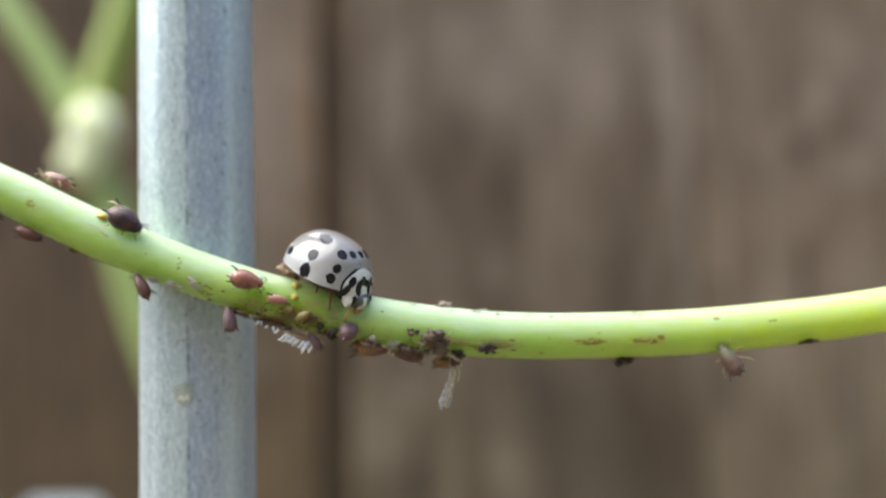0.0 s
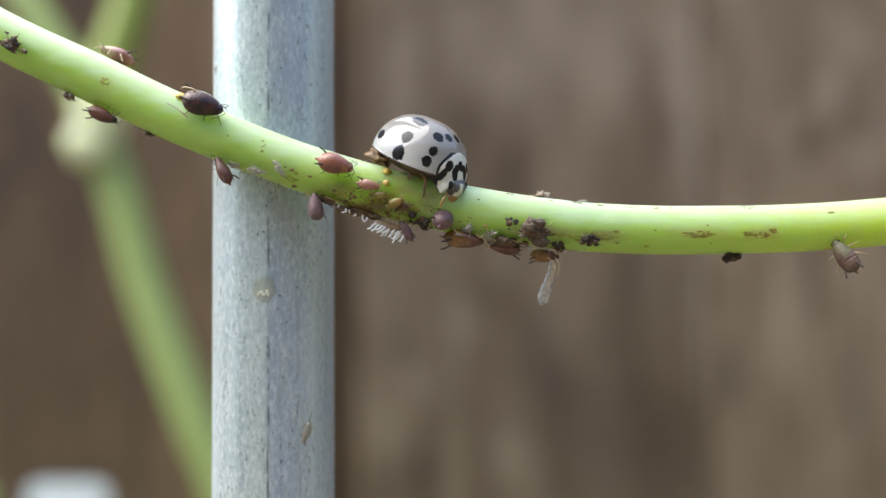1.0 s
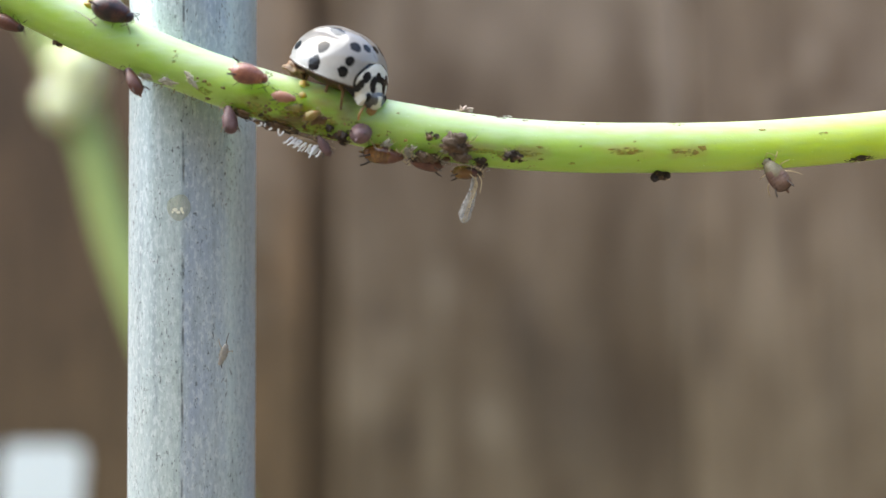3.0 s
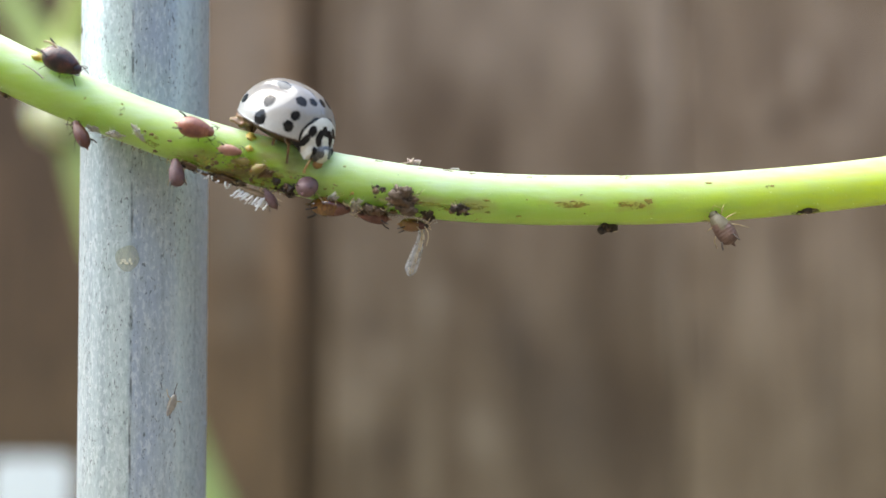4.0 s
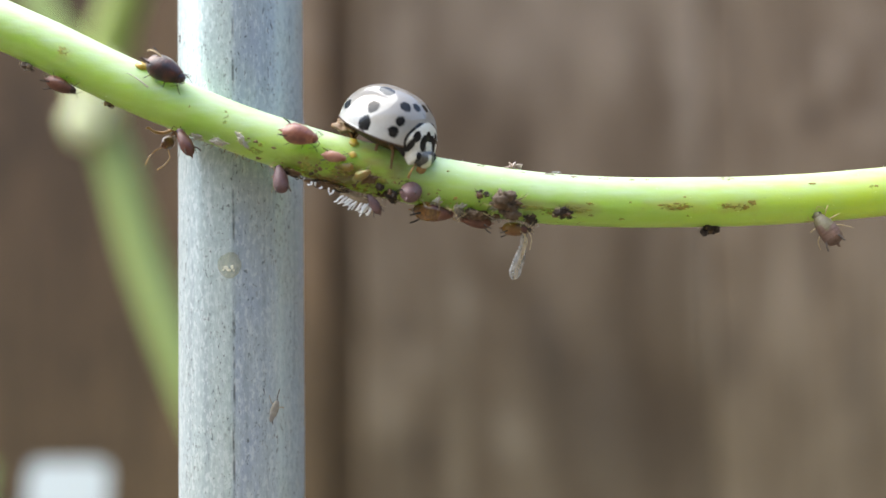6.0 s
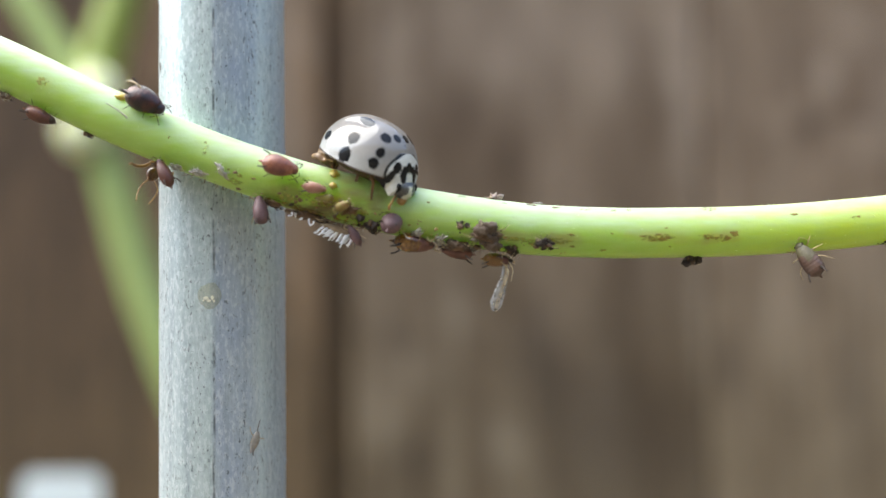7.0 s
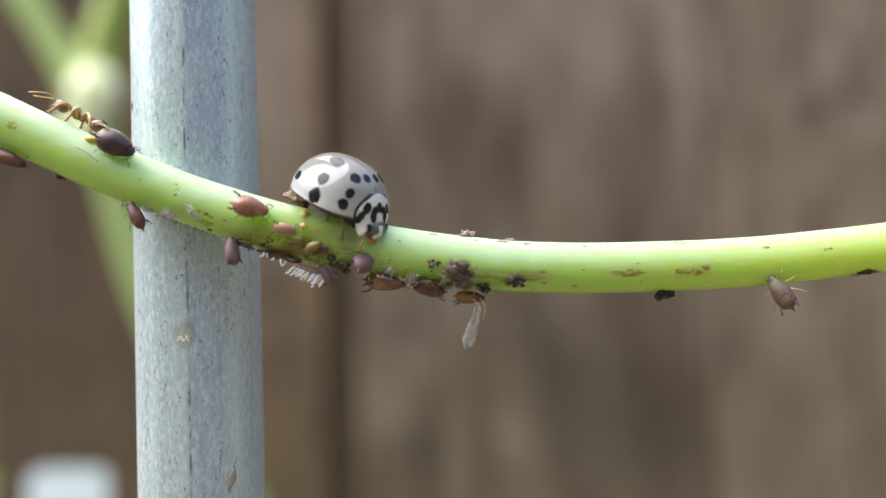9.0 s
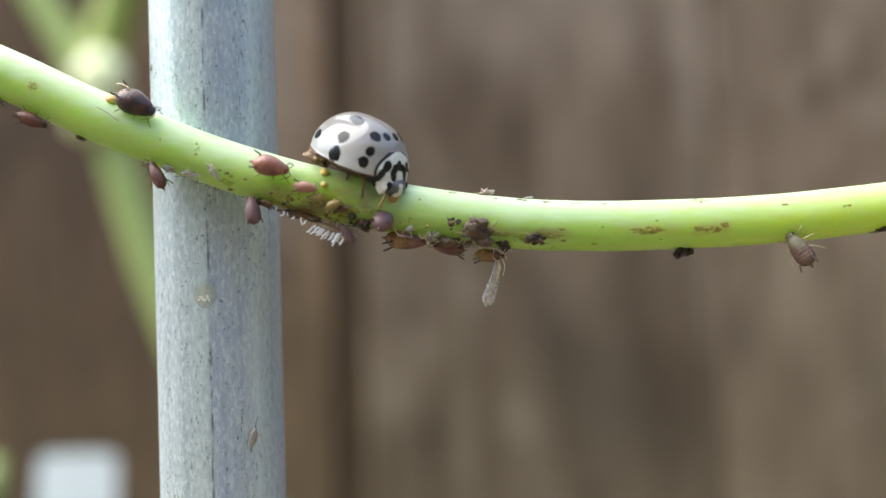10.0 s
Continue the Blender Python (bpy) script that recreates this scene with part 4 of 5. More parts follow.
        if c.z > 0 and abs(c.y + 0.04 * noise.noise(c * 5)) < 0.12 + 0.1 * c.x and c.x > 0.1 or c.x > 0.5 and c.z > 0.02 and abs(c.y) < 0.3:
            face.material_index = 1
    head = part("head", bm, (HEADGREY, PRONOTUM), root, "dark grey head with a pale mark")
    bm = bmesh.new()
    egg(bm, (0.68, 0, -0.14), (0.22, 0.34, 0.18), 14, 10, tilt, 0.1, 4)
    part("mouthparts", bm, RIM, head)
    for side in (-1, 1):
        bm = bmesh.new()
        egg(bm, (0.12, side * 0.56, 0.1), (0.22, 0.15, 0.22), 14, 10, tilt)
        part("eye", bm, SPOT, head)
        limb("antenna", [tilt @ Vector(p) for p in ((0.45, side * 0.5, -0.05), (0.75, side * 0.78, -0.1), (0.95, side * 0.8, -0.25), (1.05, side * 0.7, -0.36))], 0.045, 0.07, RIM, head)
        # legs: hip, knee, shin end, foot
        for x, reach, fore in ((1.3, 1.3, 0.3), (0.4, 1.2, 0.05), (-0.6, 1.2, -0.4)):
            limb("leg", [(x, side * 0.5, -0.1), (x + fore * 0.3, side * 1.25, -0.12), (x + fore * 0.7, side * reach * 0.86, -0.32), (x + fore, side * reach * 0.84, -0.75), (x + fore * 1.3, side * reach * 0.82, -1.12)], 0.10, 0.05, LEGBROWN, root)


# ---------------------------------------------------------------- aphids
def aphid(name, m, length, skin, leg, label, group="aphids on the stem", plump=1.0, tail=True, horn=None, legs=True, curl=0.0, spread=1.0, head_skin=None, fore_skin=None, rings=0.006, blunt=2.3):
    """A pear-shaped aphid, x towards its head, standing on z = 0, about length mm long."""
    root = thing(name, m, label, "aphid", group)
    s = length / 2.0
    h = 0.46 * s
    bm = bmesh.new()
    prof = []
    for k in range(61):
        t = k / 60
        r = (1 - ((0.46 - t) / 0.46) ** blunt) ** 0.5 if t < 0.46 else 1 - 0.5 * ((t - 0.46) / 0.54) ** 1.8
        ring = 1 + rings * math.sin(2 * math.pi * 9 * t) * math.sin(math.pi * min(t * 1.3, 1))
        prof.append(((-1.0 + 1.55 * t) * s, 0.47 * s * plump * r * ring, h + curl * s * (t - 0.4) ** 2))
    lathe(bm, prof, 1.0, 0.88, 32)
    for face in bm.faces:
        c = face.calc_center_median()
        face.material_index = int(c.x + 0.55 * s * noise.noise(c * (2.4 / s)) > 0.02 * s)
    part("body", bm, (skin, fore_skin or skin), root)
    bm = bmesh.new()
    egg(bm, (0.56 * s, 0, h * 0.9), (0.24 * s, 0.23 * s * plump, 0.2 * s), 14, 10, lump=0.08, seed=length)
    head = part("head", bm, head_skin or skin, root)
    for y in (-1, 1):
        bm = bmesh.new()
        egg(bm, (0.66 * s, y * 0.2 * s, h), (0.055 * s, 0.05 * s, 0.055 * s), 8, 6)
        part("eye", bm, CRUD, head)
        limb("antenna", [(0.82 * s, y * 0.1 * s, h * 1.1), (0.95 * s, y * 0.28 * s, h * 1.2), (0.75 * s, y * 0.42 * s, h * 0.9), (0.45 * s, y * 0.52 * s, h * 0.5)], 0.016 * s + 0.005, 0.008 * s + 0.003, leg, root)
        limb("cornicle", [(-0.62 * s, y * 0.30 * s, h * 1.45), (-0.82 * s, y * 0.40 * s, h * 1.75), (-1.05 * s, y * 0.46 * s, h * 1.95)], 0.05 * s, 0.038 * s, horn or CRUD, root)
        for n, (x, fx) in enumerate(((0.42, 0.42), (0.18, -0.05), (-0.05, -0.65)) if legs else ()):
            w = 0.7 * spread * (1.0 + 0.1 * n)
            limb("leg", [(x * s, y * 0.2 * s, h * 0.4), ((x + fx * 0.5) * s, y * 0.48 * s * w, h * 0.85), ((x + fx * 0.9) * s, y * 0.62 * s * w, h * 0.4), ((x + fx * 1.15) * s, y * 0.68 * s * w, 0.0)], 0.024 * s if leg is DARKLEG else 0.036 * s, 0.012 * s, leg, root)
    if tail:
        bm = bmesh.new()
        lathe(bm, [((-1.18 + 0.05 * k) * s, (0.03 + 0.018 * k) * s, h * 1.02) for k in range(6)], 1, 0.7, 8)
        part("tail", bm, skin, root)
    return root


def clung(x, th, heading, lift=0.0):
    """The pose of a thing clinging to the stem; heading turns it from the stem's direction, anticlockwise seen from outside."""
    p, d, n = on_stem(x, th, lift)
    side = n.cross(d)
    f = math.cos(radians(heading)) * d + math.sin(radians(heading)) * side
    return stand(at(*p), f, n)


def hung(x, y, z, ahead, up=(0, -1, 0)):
    return stand(at(x, y, z), ahead, up)


BLACK_APHID = (-3.4, 39.0)


def build_aphids():
    made = {}
    made["black"] = aphid("dark_aphid", clung(BLACK_APHID[0], BLACK_APHID[1], 0), 2.15, APHID_BLACK, DARKLEG, "shiny blackish red aphid on top of the green stem", plump=1.22)
    limb("hind_leg", [(-0.45, 0.1, 0.98), (-0.75, 0.16, 1.06), (-1.1, 0.2, 0.98), (-1.25, 0.2, 0.85)], 0.05, 0.035, PALELEG, made["black"])
    aphid("red_aphid", clung(3.05, 16, 3), 1.85, APHID_RED, DARKLEG, "plump reddish brown aphid on the stem beside the stake", plump=1.12)
    aphid("pink_aphid", clung(4.7, -3, 6), 1.2, APHID_PINK, DARKLEG, "small pinkish aphid on the stem beside the lady beetle", plump=0.9)
    aphid("aphid_nymph", clung(6.0, -22, 40), 0.95, APHID_NYMPH, PALELEG, "translucent pinkish amber aphid nymph under the lady beetle", plump=1.0)
    aphid("aphid_nymph", clung(5.15, -17, 190), 0.8, APHID_NYMPH, PALELEG, "translucent pinkish amber aphid nymph beside the pink aphid", plump=1.0)
    made["walker"] = aphid("brown_aphid", clung(-7.7, 94, 178), 1.9, APHID_RED, PALELEG, "striped brown aphid with pale legs on top of the stem", plump=0.95, head_skin=APHID_TAN, fore_skin=APHID_TAN, rings=0.012)
    aphid("brown_aphid", clung(-7.3, -70, 2), 1.65, APHID_BROWN, DARKLEG, "reddish brown aphid hanging under the stem", plump=0.95, head_skin=CRUD)
    aphid("brown_aphid", hung(-2.45, -4.9, 3.5, (-0.45, 0.1, 0.9), (0.5, -0.85, 0.3)), 1.6, APHID_BROWN, DARKLEG, "reddish brown aphid hanging below the stem at the stake", plump=0.85, head_skin=APHID_MAUVE)
    aphid("mauve_aphid", hung(2.0, -4.75, 1.85, (-0.15, 0.1, 1.0), (0.3, -0.95, 0)), 1.5, APHID_MAUVE, PALELEG, "mauve brown aphid hanging under the stem in front of the stake", plump=1.0, tail=False, rings=0.014, blunt=3.4)
    aphid("mauve_aphid", hung(6.35, -4.7, 0.75, (-0.5, -0.1, 0.85), (-0.2, -0.95, 0)), 1.15, APHID_MAUVE, PALELEG, "mauve aphid hanging under the lady beetle", plump=0.85)
    aphid("mauve_aphid", hung(8.1, -4.75, 1.0, (0.25, 0.75, 0.6), (0.1, -0.5, 0.9)), 1.8, APHID_MAUVE, DARKLEG, "round mauve aphid at the mouth of the lady beetle", plump=1.15)
    aphid("amber_aphid", clung(9.35, -74, 4, -0.15), 2.1, APHID_AMBER, PALELEG, "translucent amber aphid under the stem", plump=0.95, fore_skin=APHID_BROWN, head_skin=APHID_BROWN)
    aphid("brown_aphid", clung(11.1, -80, 185), 1.6, APHID_BROWN, PALELEG, "brown aphid in a dark clump under the stem", plump=0.9)
    made["winged"] = aphid("winged_aphid", clung(13.1, -80, 8, 0.12), 1.5, APHID_YELLOW, PALELEG, "amber winged aphid with one clear wing hanging down", plump=1.0, head_skin=CRUD, fore_skin=APHID_DARKRED)
    aphid("tan_aphid", hung(27.2, -3.5, -0.35, (-0.55, 0.1, 0.85), (-0.4, -0.85, -0.3)), 1.95, APHID_GREY, PALELEG, "greyish brown aphid with pale legs hanging under the stem", plump=1.0, head_skin=APHID_OLIVE, fore_skin=APHID_OLIVE, spread=1.6, rings=0.016, blunt=4.0)
    # the hanging wing
    root = made["winged"]
    inv = root.matrix_basis.inverted()
    bm = bmesh.new()
    mid = smooth_path([(13.22, -4.2, -0.40), (13.16, -4.3, -1.1), (12.98, -4.4, -1.75), (12.76, -4.45, -2.35), (12.62, -4.5, -2.82)], 4)
    rows = []
    for k, p in enumerate(mid):
        f = k / (len(mid) - 1)
        w = (0.12 + 0.17 * min(f / 0.7, 1)) * (1 - 0.75 * max((f - 0.8) / 0.2, 0) ** 2) + 0.03 * noise.noise(Vector((k * 1.3, 0, 2)))
        rows.append([bm.verts.new((inv @ at(p[0] + w * s * 0.9, p[1] + 0.15 * s + d, p[2] - w * s * 0.35)) / MM) for d in (-0.008, 0.008) for s in (-1, -0.4, 0.2, 1)])
    for r, s in zip(rows, rows[1:]):
        for o in (0, 4):
            for j in range(3):
                bm.faces.new((r[o + j], r[o + j + 1], s[o + j + 1], s[o + j]))
        for j in (0, 3):
            bm.faces.new((r[j], s[j], s[j + 4], r[j + 4]))
    wing = part("wing", bm, WING, root, "clear veined wing")
    for pts in (((13.25, -4.3, -0.45), (13.5, -4.4, -0.9), (13.42, -4.45, -1.45)), ((12.9, -4.4, -0.5), (13.3, -4.5, -1.0), (13.1, -4.5, -1.7))):
        limb("trailing_leg", [(inv @ at(*p)) / MM for p in pts], 0.03, 0.016, PALELEG, root)
    for off in (-0.12, 0.02, 0.14):
        limb("vein", [(inv @ at(p[0] + off * (0.3 + 0.7 * k / len(mid)), p[1] - 0.03, p[2])) / MM for k, p in enumerate(mid)][:-1], 0.022, 0.012, PALELEG, wing, 1, 5)
    return made


# ---------------------------------------------------------------- clumps, skins and other bits
def clump(name, x, th, size, material, label, seed, n=6, twigs=4, category="debris"):
    rnd = random.Random(seed)
    p, d, nn = on_stem(x, th)
    root = thing(name, stand(at(*p), d, nn), label, category)
    for k in range(3 * n):
        bm = bmesh.new()
        f = rnd.uniform(0.09, 0.26)
        egg(bm, (rnd.gauss(0, 0.26) * size[0], rnd.gauss(0, 0.26) * size[1], rnd.uniform(0.05, 0.55) * size[2]),
            (size[0] * f, size[1] * f * rnd.uniform(0.7, 1.3), size[2] * f * 1.3), 16, 12, lump=0.8, seed=seed + k)
        part("lump", bm, ((CRUD, CRUD, BROWNCRUD) if material is CRUD else (material, CRUD, GREYCRUD, BROWNCRUD, material))[k % (3 if material is CRUD else 5)], root)
    for k in range(3 * twigs):
        a = rnd.uniform(0, 6.28)
        f = rnd.uniform(0.2, 0.36)
        x0, y0 = f * size[0] * math.cos(a), f * size[1] * math.sin(a)
        limb("thread", [(x0, y0, 0.2 * size[2]), (x0 * 2, y0 * 2, 0.6 * size[2]), (x0 * 2.7, y0 * 2.7 + 0.05, rnd.uniform(0.1, 0.6) * size[2])], 0.02, 0.008, DARKLEG if k % 3 else PALELEG, root, 3, 5)
    return root


def shed_skin(x, th, heading, length, seed, material=None, label="pale shed aphid skin stuck to the stem", tall=1.0):
    """A crumpled empty skin: a split husk with thin legs."""
    rnd = random.Random(seed)
    root = thing("shed_skin", clung(x, th, heading), label, "shed skin", "shed skins")
    bm = bmesh.new()
    egg(bm, (0, 0, 0.1 * length), (0.46 * length, 0.2 * length, 0.14 * length * tall), 26, 18, lump=1.4, seed=seed)
    part("husk", bm, material or SKINPALE, root)
    for k in range(5):
        a = rnd.uniform(0, 6.28)
        limb("leg", [(0.2 * length * math.cos(a), 0.1 * length * math.sin(a), 0.1 * length), (0.45 * length * math.cos(a), 0.4 * length * math.sin(a), 0.25 * length), (0.65 * length * math.cos(a + 0.2), 0.6 * length * math.sin(a + 0.2), 0.02)], 0.02, 0.01, material or SKINPALE, root, 3, 5)
    return root


def build_wax_larva():
    """A small larva under the stem, fringed with curled white wax threads."""
    rnd = random.Random(8)
    root = thing("wax_larva", hung(5.62, -4.7, 0.88, (0.92, 0, -0.3), (0, 0, -1)), "small larva fringed with curled white wax threads under the stem", "larva")
    bm = bmesh.new()
    lathe(bm, [((-0.9 + 0.1 * k), 0.26 * math.sin(math.pi * (k + 0.5) / 19) ** 0.5, 0) for k in range(19)], 1, 0.7, 14, ripple=0.12)
    part("body", bm, APHID_TAN, root)
    for k in range(18):
        x = -0.65 + 1.4 * (k % 9) / 8 + rnd.uniform(-0.08, 0.08)
        y = 0.22 if k < 9 else -0.18
        ln = rnd.uniform(0.38, 0.66) * (1.0 if x > -0.3 else 0.7)
        c = rnd.uniform(-0.22, -0.08)
        limb("wax_thread", [(x, y * 0.7, 0.05), (x + 0.6 * c, y, 0.45 * ln), (x + c, y * 1.2, 0.85 * ln), (x + c - rnd.uniform(0.02, 0.16), y * 1.2, rnd.uniform(0.95, 1.15) * ln)], 0.06, 0.035, WAX, root, 4, 7)
    for k in range(6):
        x = -2.6 + 1.4 * k / 5 + rnd.uniform(-0.06, 0.06)
        z = 0.10 * (x + 0.9) + rnd.uniform(-0.05, 0.05)
        ln = rnd.uniform(0.10, 0.26)
        limb("wax_thread", [(x, 0.15, z), (x + rnd.uniform(-0.06, 0.06), 0.2, z + 0.5 * ln), (x + rnd.uniform(-0.14, 0.14), 0.2, z + ln)], 0.05, 0.035, WAX, root, 3, 6)


def build_bits():
    clump("sooty_clump", -12.1, -14, (0.95, 0.7, 0.4), BROWNCRUD, "black sooty lump on the front of the stem", 11, 6, 3)
    clump("sooty_clump", -13.1, -22, (0.36, 0.3, 0.25), CRUD, "small black speck of soot beside a larger lump", 24, 4, 2)
    clump("sooty_clump", 11.2, -19, (0.5, 0.42, 0.3), CRUD, "small black lump on the stem", 12, 4, 2)
    clump("sooty_clump", 12.45, -30, (1.3, 0.95, 0.55), GREYCRUD, "dark brown clump of dead aphids on the stem", 13, 9, 6)
    clump("sooty_clump", 14.95, -36, (0.8, 0.55, 0.45), CRUD, "black ragged clump low on the stem", 14, 7, 4)
    clump("sooty_clump", 21.8, -88, (0.7, 0.55, 0.55), CRUD, "black lump hanging under the stem", 15, 5, 5)
    clump("sooty_clump", 31.1, -66, (0.85, 0.36, 0.2), CRUD, "dark ragged strip low on the stem", 16, 4, 7)
    clump("sooty_clump", 7.3, -58, (0.7, 0.6, 0.5), CRUD, "black lump beside the round mauve aphid", 17, 4, 1)
    clump("brown_clump", 11.2, -68, (1.2, 0.7, 0.55), BROWNCRUD, "brown clump of shrivelled aphids under the stem", 18, 9, 7)
    clump("brown_clump", 13.5, -60, (0.6, 0.45, 0.35), CRUD, "dark clump joining the winged aphid to the stem", 19, 6, 3)
    clump("brown_clump", 4.4, -82, (1.6, 0.8, 0.35), LEGBROWN, "flat brown crust under the stem", 20, 7, 4)
    clump("brown_clump", 2.9, -78, (1.0, 0.7, 0.3), LEGBROWN, "thin brown crust under the stem by the stake", 21, 5, 3)
    clump("small_crumb", -9.15, -78, (0.5, 0.4, 0.45), SKINPALE, "pale crumb under the stem", 22, 4, 4)
    clump("small_crumb", -5.45, -86, (0.35, 0.3, 0.3), BROWNCRUD, "brown crumb under the stem", 23, 4, 3)
    shed_skin(0.6, -28, -40, 0.6, 31)
    shed_skin(-0.4, -55, 10, 0.65, 32)
    shed_skin(-1.4, -66, 5, 0.55, 33)
    shed_skin(12.55, 76, 20, 0.5, 34, PINKHUSK, "pinkish shed skin standing on top of the stem", 2.6)
    shed_skin(14.6, 80, 30, 0.4, 37)
    shed_skin(6.3, -30, 20, 0.8, 35, LEGBROWN, "brown shrivelled aphid skin under the lady beetle")
    shed_skin(9.2, -60, 60, 0.8, 36)
    shed_skin(10.35, -64, 75, 0.8, 38)
    shed_skin(11.75, -84, 20, 0.7, 39)
    shed_skin(12.0, -40, 40, 0.6, 40)
    # honeydew drop and a white sliver beside the dark aphid
    root = thing("honeydew_drop", clung(-4.62, 46, 0), "small orange honeydew drop on the stem", "droplet")
    bm = bmesh.new()
    egg(bm, (0, 0, 0.07), (0.3, 0.22, 0.16), 14, 10, lump=0.25, seed=3)
    part("drop_body", bm, HONEY, root)
    root = thing("white_sliver", clung(-4.35, 10, -10), "thin white sliver lying on the stem", "sliver")
    limb("sliver_body", [(-0.7, 0, 0.02), (-0.2, 0.03, 0.05), (0.3, 0.0, 0.05), (0.5, -0.02, 0.02)], 0.02, 0.05, SKINPALE, root)
    root = thing("honeydew_drop", clung(5.2, 44, 0), "pale orange honeydew drop by the lady beetle's tail", "droplet")
    bm = bmesh.new()
    egg(bm, (0, 0, 0.05), (0.2, 0.24, 0.1), 14, 10, lump=0.5, seed=9)
    part("drop_body", bm, HONEY, root)
    root = thing("honeydew_drop", clung(5.35, 12, 0), "orange honeydew drop beneath the lady beetle", "droplet")
    bm = bmesh.new()
    egg(bm, (0, 0, 0.06), (0.18, 0.15, 0.1), 14, 10, lump=0.3, seed=6)
    part("drop_body", bm, HONEY, root)
    # the dead midge stuck on the stake
    root = thing("dead_midge", STAKE_POSE @ stand(Vector((2.0, -2.37, -8.6)) * MM, (0.3, 0, 1), (0.62, -0.78, 0)), "tiny dried tan midge stuck to the steel stake", "insect")
    bm = bmesh.new()
    lathe(bm, [(-0.5 + 0.08 * k, 0.2 * math.sin(math.pi * (k + 0.6) / 13.5) ** 0.7, 0.1) for k in range(13)], 1, 0.6, 12, ripple=0.2)
    part("body", bm, DRYHUSK, root)
    bm = bmesh.new()
    egg(bm, (-0.3, 0.05, 0.16), (0.28, 0.13, 0.03), 10, 8, lump=0.3, seed=2)
    part("wing", bm, SKINPALE, root)
    for k, pts in enumerate((((0.4, 0, 0.1), (0.7, 0.08, 0.16), (1.0, 0.02, 0.05)), ((0.2, 0.1, 0.1), (0.35, 0.35, 0.2), (0.6, 0.42, 0.0)), ((-0.4, 0, 0.1), (-0.7, -0.12, 0.1), (-0.95, -0.2, 0.0)), ((0.1, -0.1, 0.1), (0.2, -0.35, 0.2), (0.1, -0.5, 0.0)))):
        limb("leg", pts, 0.025, 0.015, DARKLEG if k % 2 == 0 else PALELEG, root, 3, 5)


# ---------------------------------------------------------------- the ant
def build_ant():
    """A small amber ant, x towards its head, walking on z = 0."""
    root = thing("ant", clung(-6, 180, 180), "small amber brown ant walking on the stem", "ant")
    root.scale = (1.15, 1.15, 1.15)
    bm = bmesh.new()
    egg(bm, (0.98, 0, 0.52), (0.31, 0.27, 0.25), 18, 12, lump=0.06, seed=1)
    head = part("head", bm, ANT_DARK, root, "dark brown head")
    bm = bmesh.new()
    lathe(bm, [(-0.12 + 0.06 * k, r, 0.46 + z) for k, (r, z) in enumerate(((0.05, -0.06), (0.11, -0.02), (0.14, 0.0), (0.13, 0.0), (0.12, 0.0), (0.13, 0.02), (0.17, 0.05), (0.19, 0.07), (0.18, 0.07), (0.15, 0.06), (0.11, 0.05), (0.08, 0.04), (0.06, 0.03)))], 1.25, 1.45, 14)
    part("thorax", bm, ANT_AMBER, root)
    bm = bmesh.new()
    lathe(bm, [(-0.32 + 0.04 * k, r, 0.42) for k, r in enumerate((0.05, 0.08, 0.13, 0.1, 0.06, 0.05))], 0.8, 1.1, 12)
    part("waist", bm, ANT_AMBER, root)
    bm = bmesh.new()
    lathe(bm, [(-1.15 + 0.07 * k, 0.30 * math.sin(math.pi * (k + 0.4) / 12.8) ** 0.75, 0.46 - 0.01 * k) for k in range(13)], 0.95, 0.9, 18, ripple=0.03)
    part("gaster", bm, ANT_DARK, root, "dark glossy gaster with paler rings")
    for y in (-1, 1):
        bm = bmesh.new()
        egg(bm, (1.02, y * 0.22, 0.56), (0.06, 0.04, 0.06), 8, 6)
        part("eye", bm, CRUD, head)
        limb("jaw", [(1.2, y * 0.1, 0.42), (1.32, y * 0.1, 0.38), (1.38, y * 0.02, 0.36)], 0.05, 0.02, ANT_AMBER, head, 3, 6)
        limb("antenna", [(1.2, y * 0.1, 0.56), (1.32, y * 0.22, 0.68), (1.5, y * 0.34, 0.72), (1.9, y * 0.36, 0.62), (2.35, y * 0.26, 0.46)], 0.026, 0.03, ANT_LEG, head)
        for x, fx, ph in ((0.42, 0.55, 0), (0.22, 0.0, 1), (0.02, -0.75, 0)):
            limb("leg", [(x, y * 0.08, 0.38), (x + fx * 0.35, y * 0.42, 0.62), (x + fx * 0.75, y * 0.72, 0.42), (x + fx, y * 0.85, 0.02), (x + fx * 1.2, y * 0.9, 0.0)], 0.085, 0.035, ANT_LEG, root)
    return root


build_ground()
build_fence()
build_unseen_wall()
build_unseen_side_walls()
build_stake()
build_back_plant()
build_label()
build_low_leaves()
build_stem()
build_beetle()
APHIDS = build_aphids()
build_wax_larva()
build_bits()
ANT = build_ant()


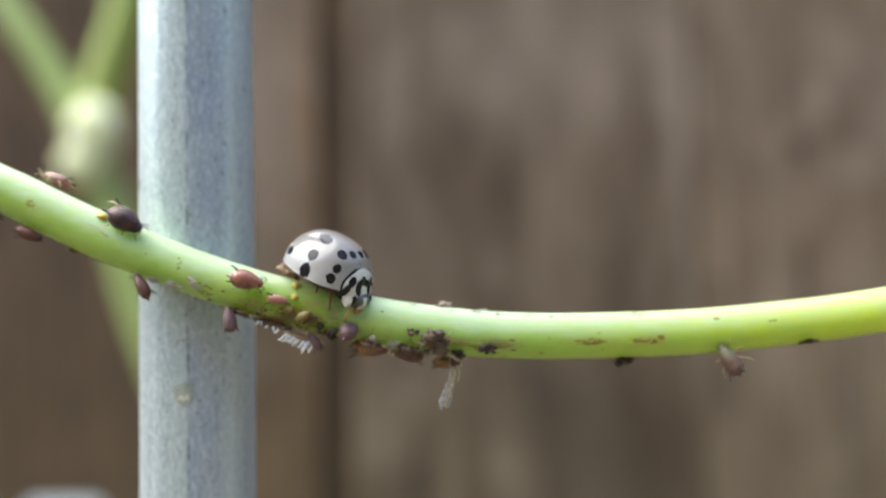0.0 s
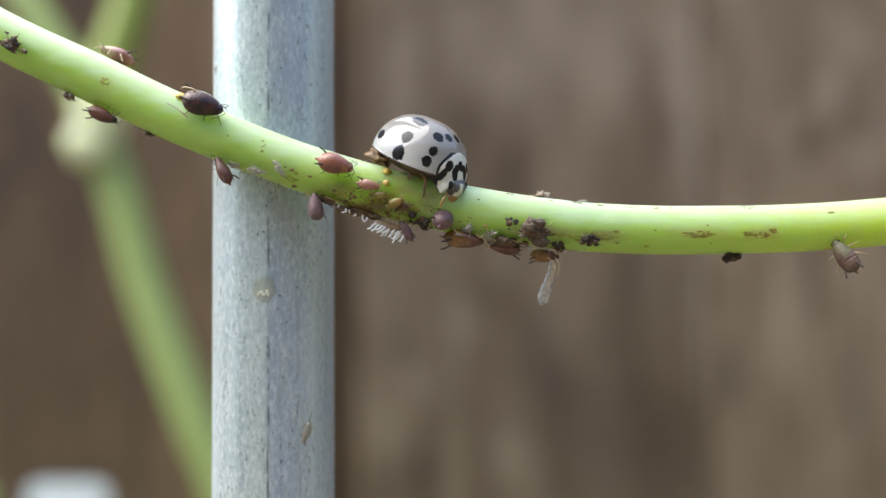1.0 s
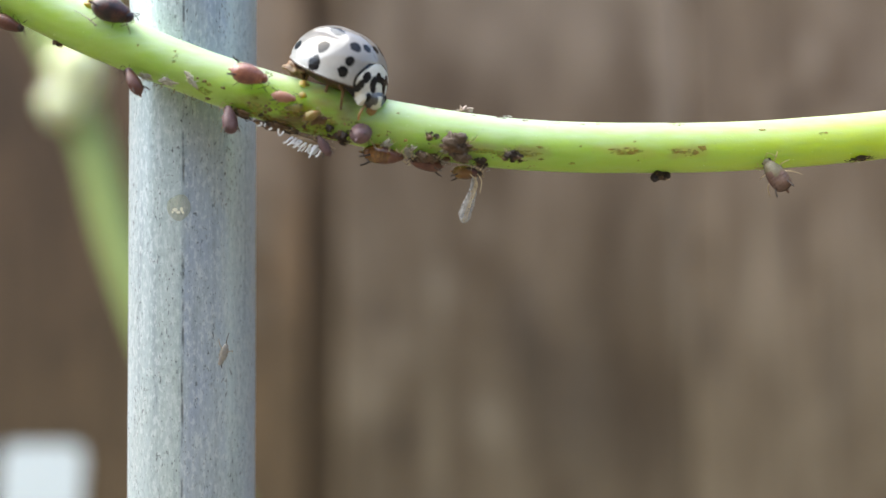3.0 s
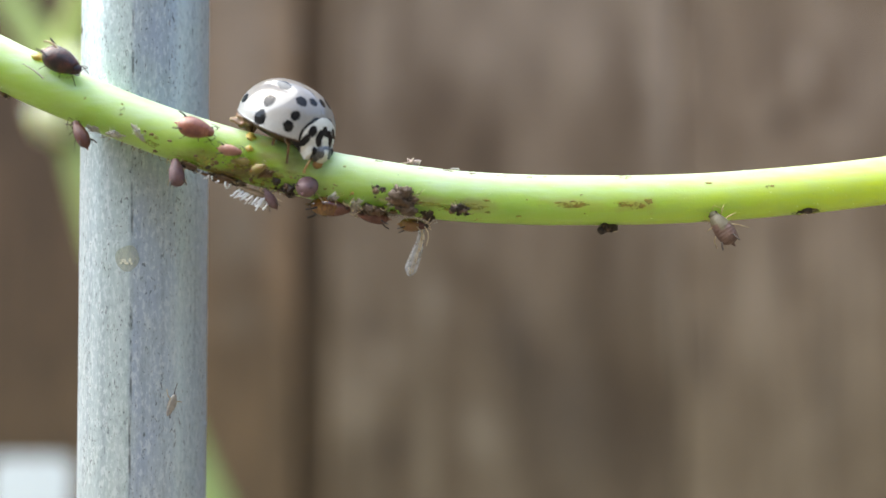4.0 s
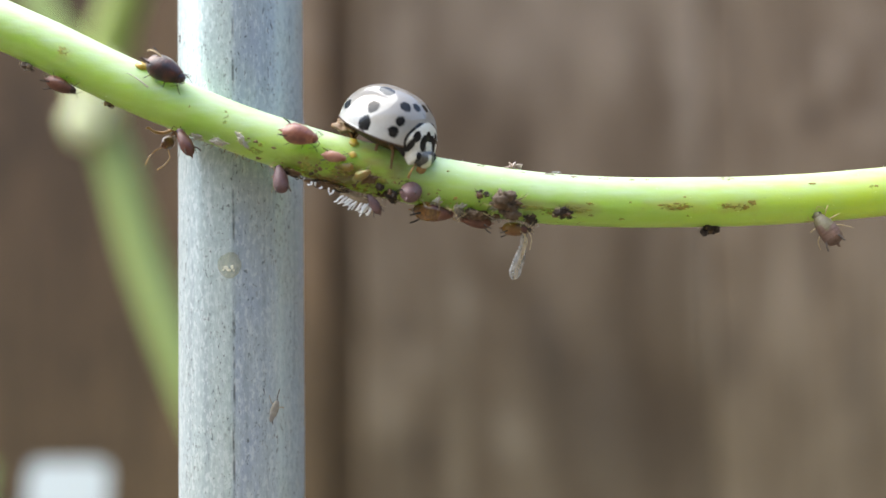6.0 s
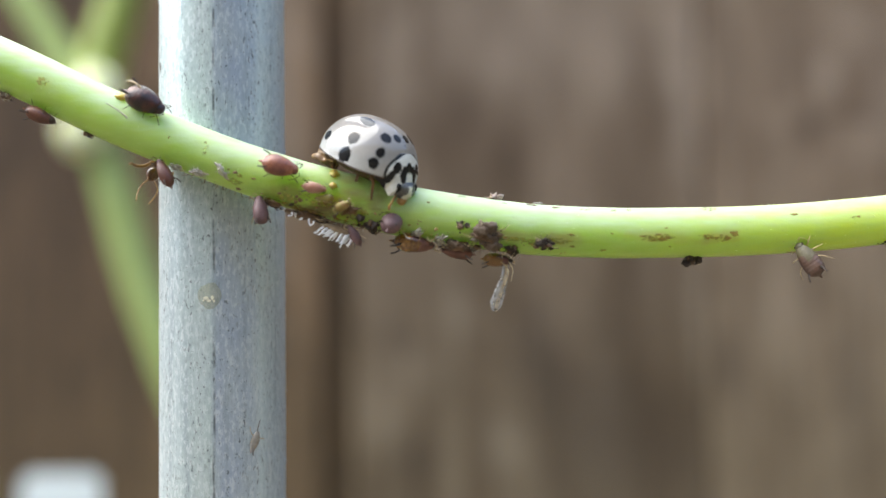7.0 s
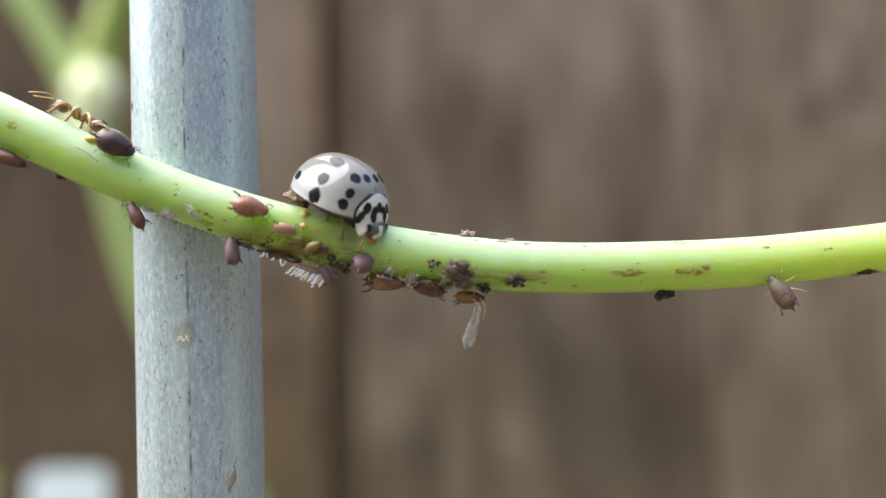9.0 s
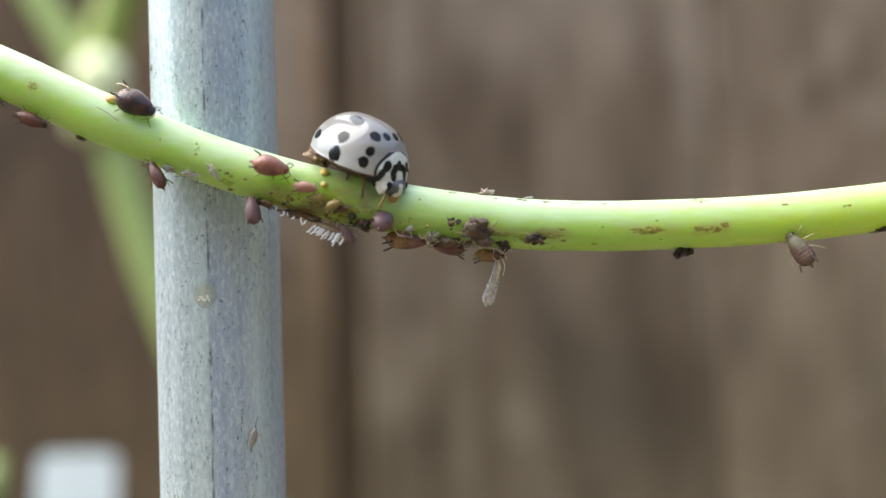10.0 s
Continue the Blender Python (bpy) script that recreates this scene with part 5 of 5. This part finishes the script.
# ---------------------------------------------------------------- what moves
def motions():
    # the dark aphid tips its body up and down about its mouth
    x, th = BLACK_APHID

    def tipped(deg):
        m = clung(x, th, 0)
        nose = Matrix.Translation(Vector((0.9, 0, 0.3)) * MM)
        return m @ nose @ pose(0, 0, 0, 0, 0, deg) @ nose.inverted()
    walk(APHIDS["black"], [(0.0, tipped(-10)), (0.55, tipped(-9)), (0.75, tipped(9)), (2.7, tipped(8)), (3.5, tipped(-6)), (5.0, tipped(-7)), (7.0, tipped(-6)), (10.0, tipped(-6))])
    # the ant: behind the stem, feeling below it, hanging under it, then up and over and away
    rows = [(0.0, clung(-6.2, 176, 180)), (4.4, clung(-5.2, 178, 170)), (4.8, clung(-4.4, 178, 120)), (5.0, clung(-4.1, 172, 112)), (5.1, clung(-3.50, 189, 112)), (5.3, clung(-2.87, 203, 92)),
            (5.5, clung(-3.02, 181, 96)), (5.6, clung(-2.97, 189, 88)), (5.7, clung(-2.82, 202, 84)), (6.3, clung(-2.82, 201, 96)), (6.8, clung(-2.77, 204, 84)), (7.0, clung(-2.82, 202, 80)),
            (7.2, clung(-2.82, 208, 92)), (7.4, clung(-2.82, 203, 82)), (7.6, clung(-2.87, 200, 88)), (7.8, clung(-2.77, 208, 78)), (7.9, clung(-2.72, 210, 80)), (8.0, clung(-2.82, 206, 86)),
            (8.1, clung(-2.87, 202, 88)), (8.2, clung(-2.92, 193, 98)), (8.3, clung(-2.92, 181, 125)), (8.4, clung(-3.0, 172, 160)), (8.5, clung(-2.9, 166, 205)), (8.6, clung(-2.8, 152, 250)),
            (8.7, clung(-2.9, 146, 215)), (8.8, clung(-3.9, 136, 186)), (8.9, clung(-4.5, 98, 182)), (9.0, clung(-5.7, 95, 180)), (9.1, clung(-6.8, 94, 180)), (9.2, clung(-7.9, 94, 180)),
            (9.3, clung(-8.9, 94, 180)), (9.4, clung(-10.1, 95, 180)), (9.5, clung(-11.1, 96, 180)), (9.6, clung(-12.2, 97, 180)), (10.0, clung(-18.0, 100, 180))]
    walk(ANT, rows)
    # the striped brown aphid creeps off along the ridge
    walk(APHIDS["walker"], [(t, clung(x, 106, 180)) for t, x in ((0.0, -7.85), (0.7, -8.3), (1.2, -8.6), (2.1, -9.1), (2.7, -9.6), (4.0, -11.0), (5.0, -13.0), (7.0, -16.5), (10.0, -20.0))])


motions()
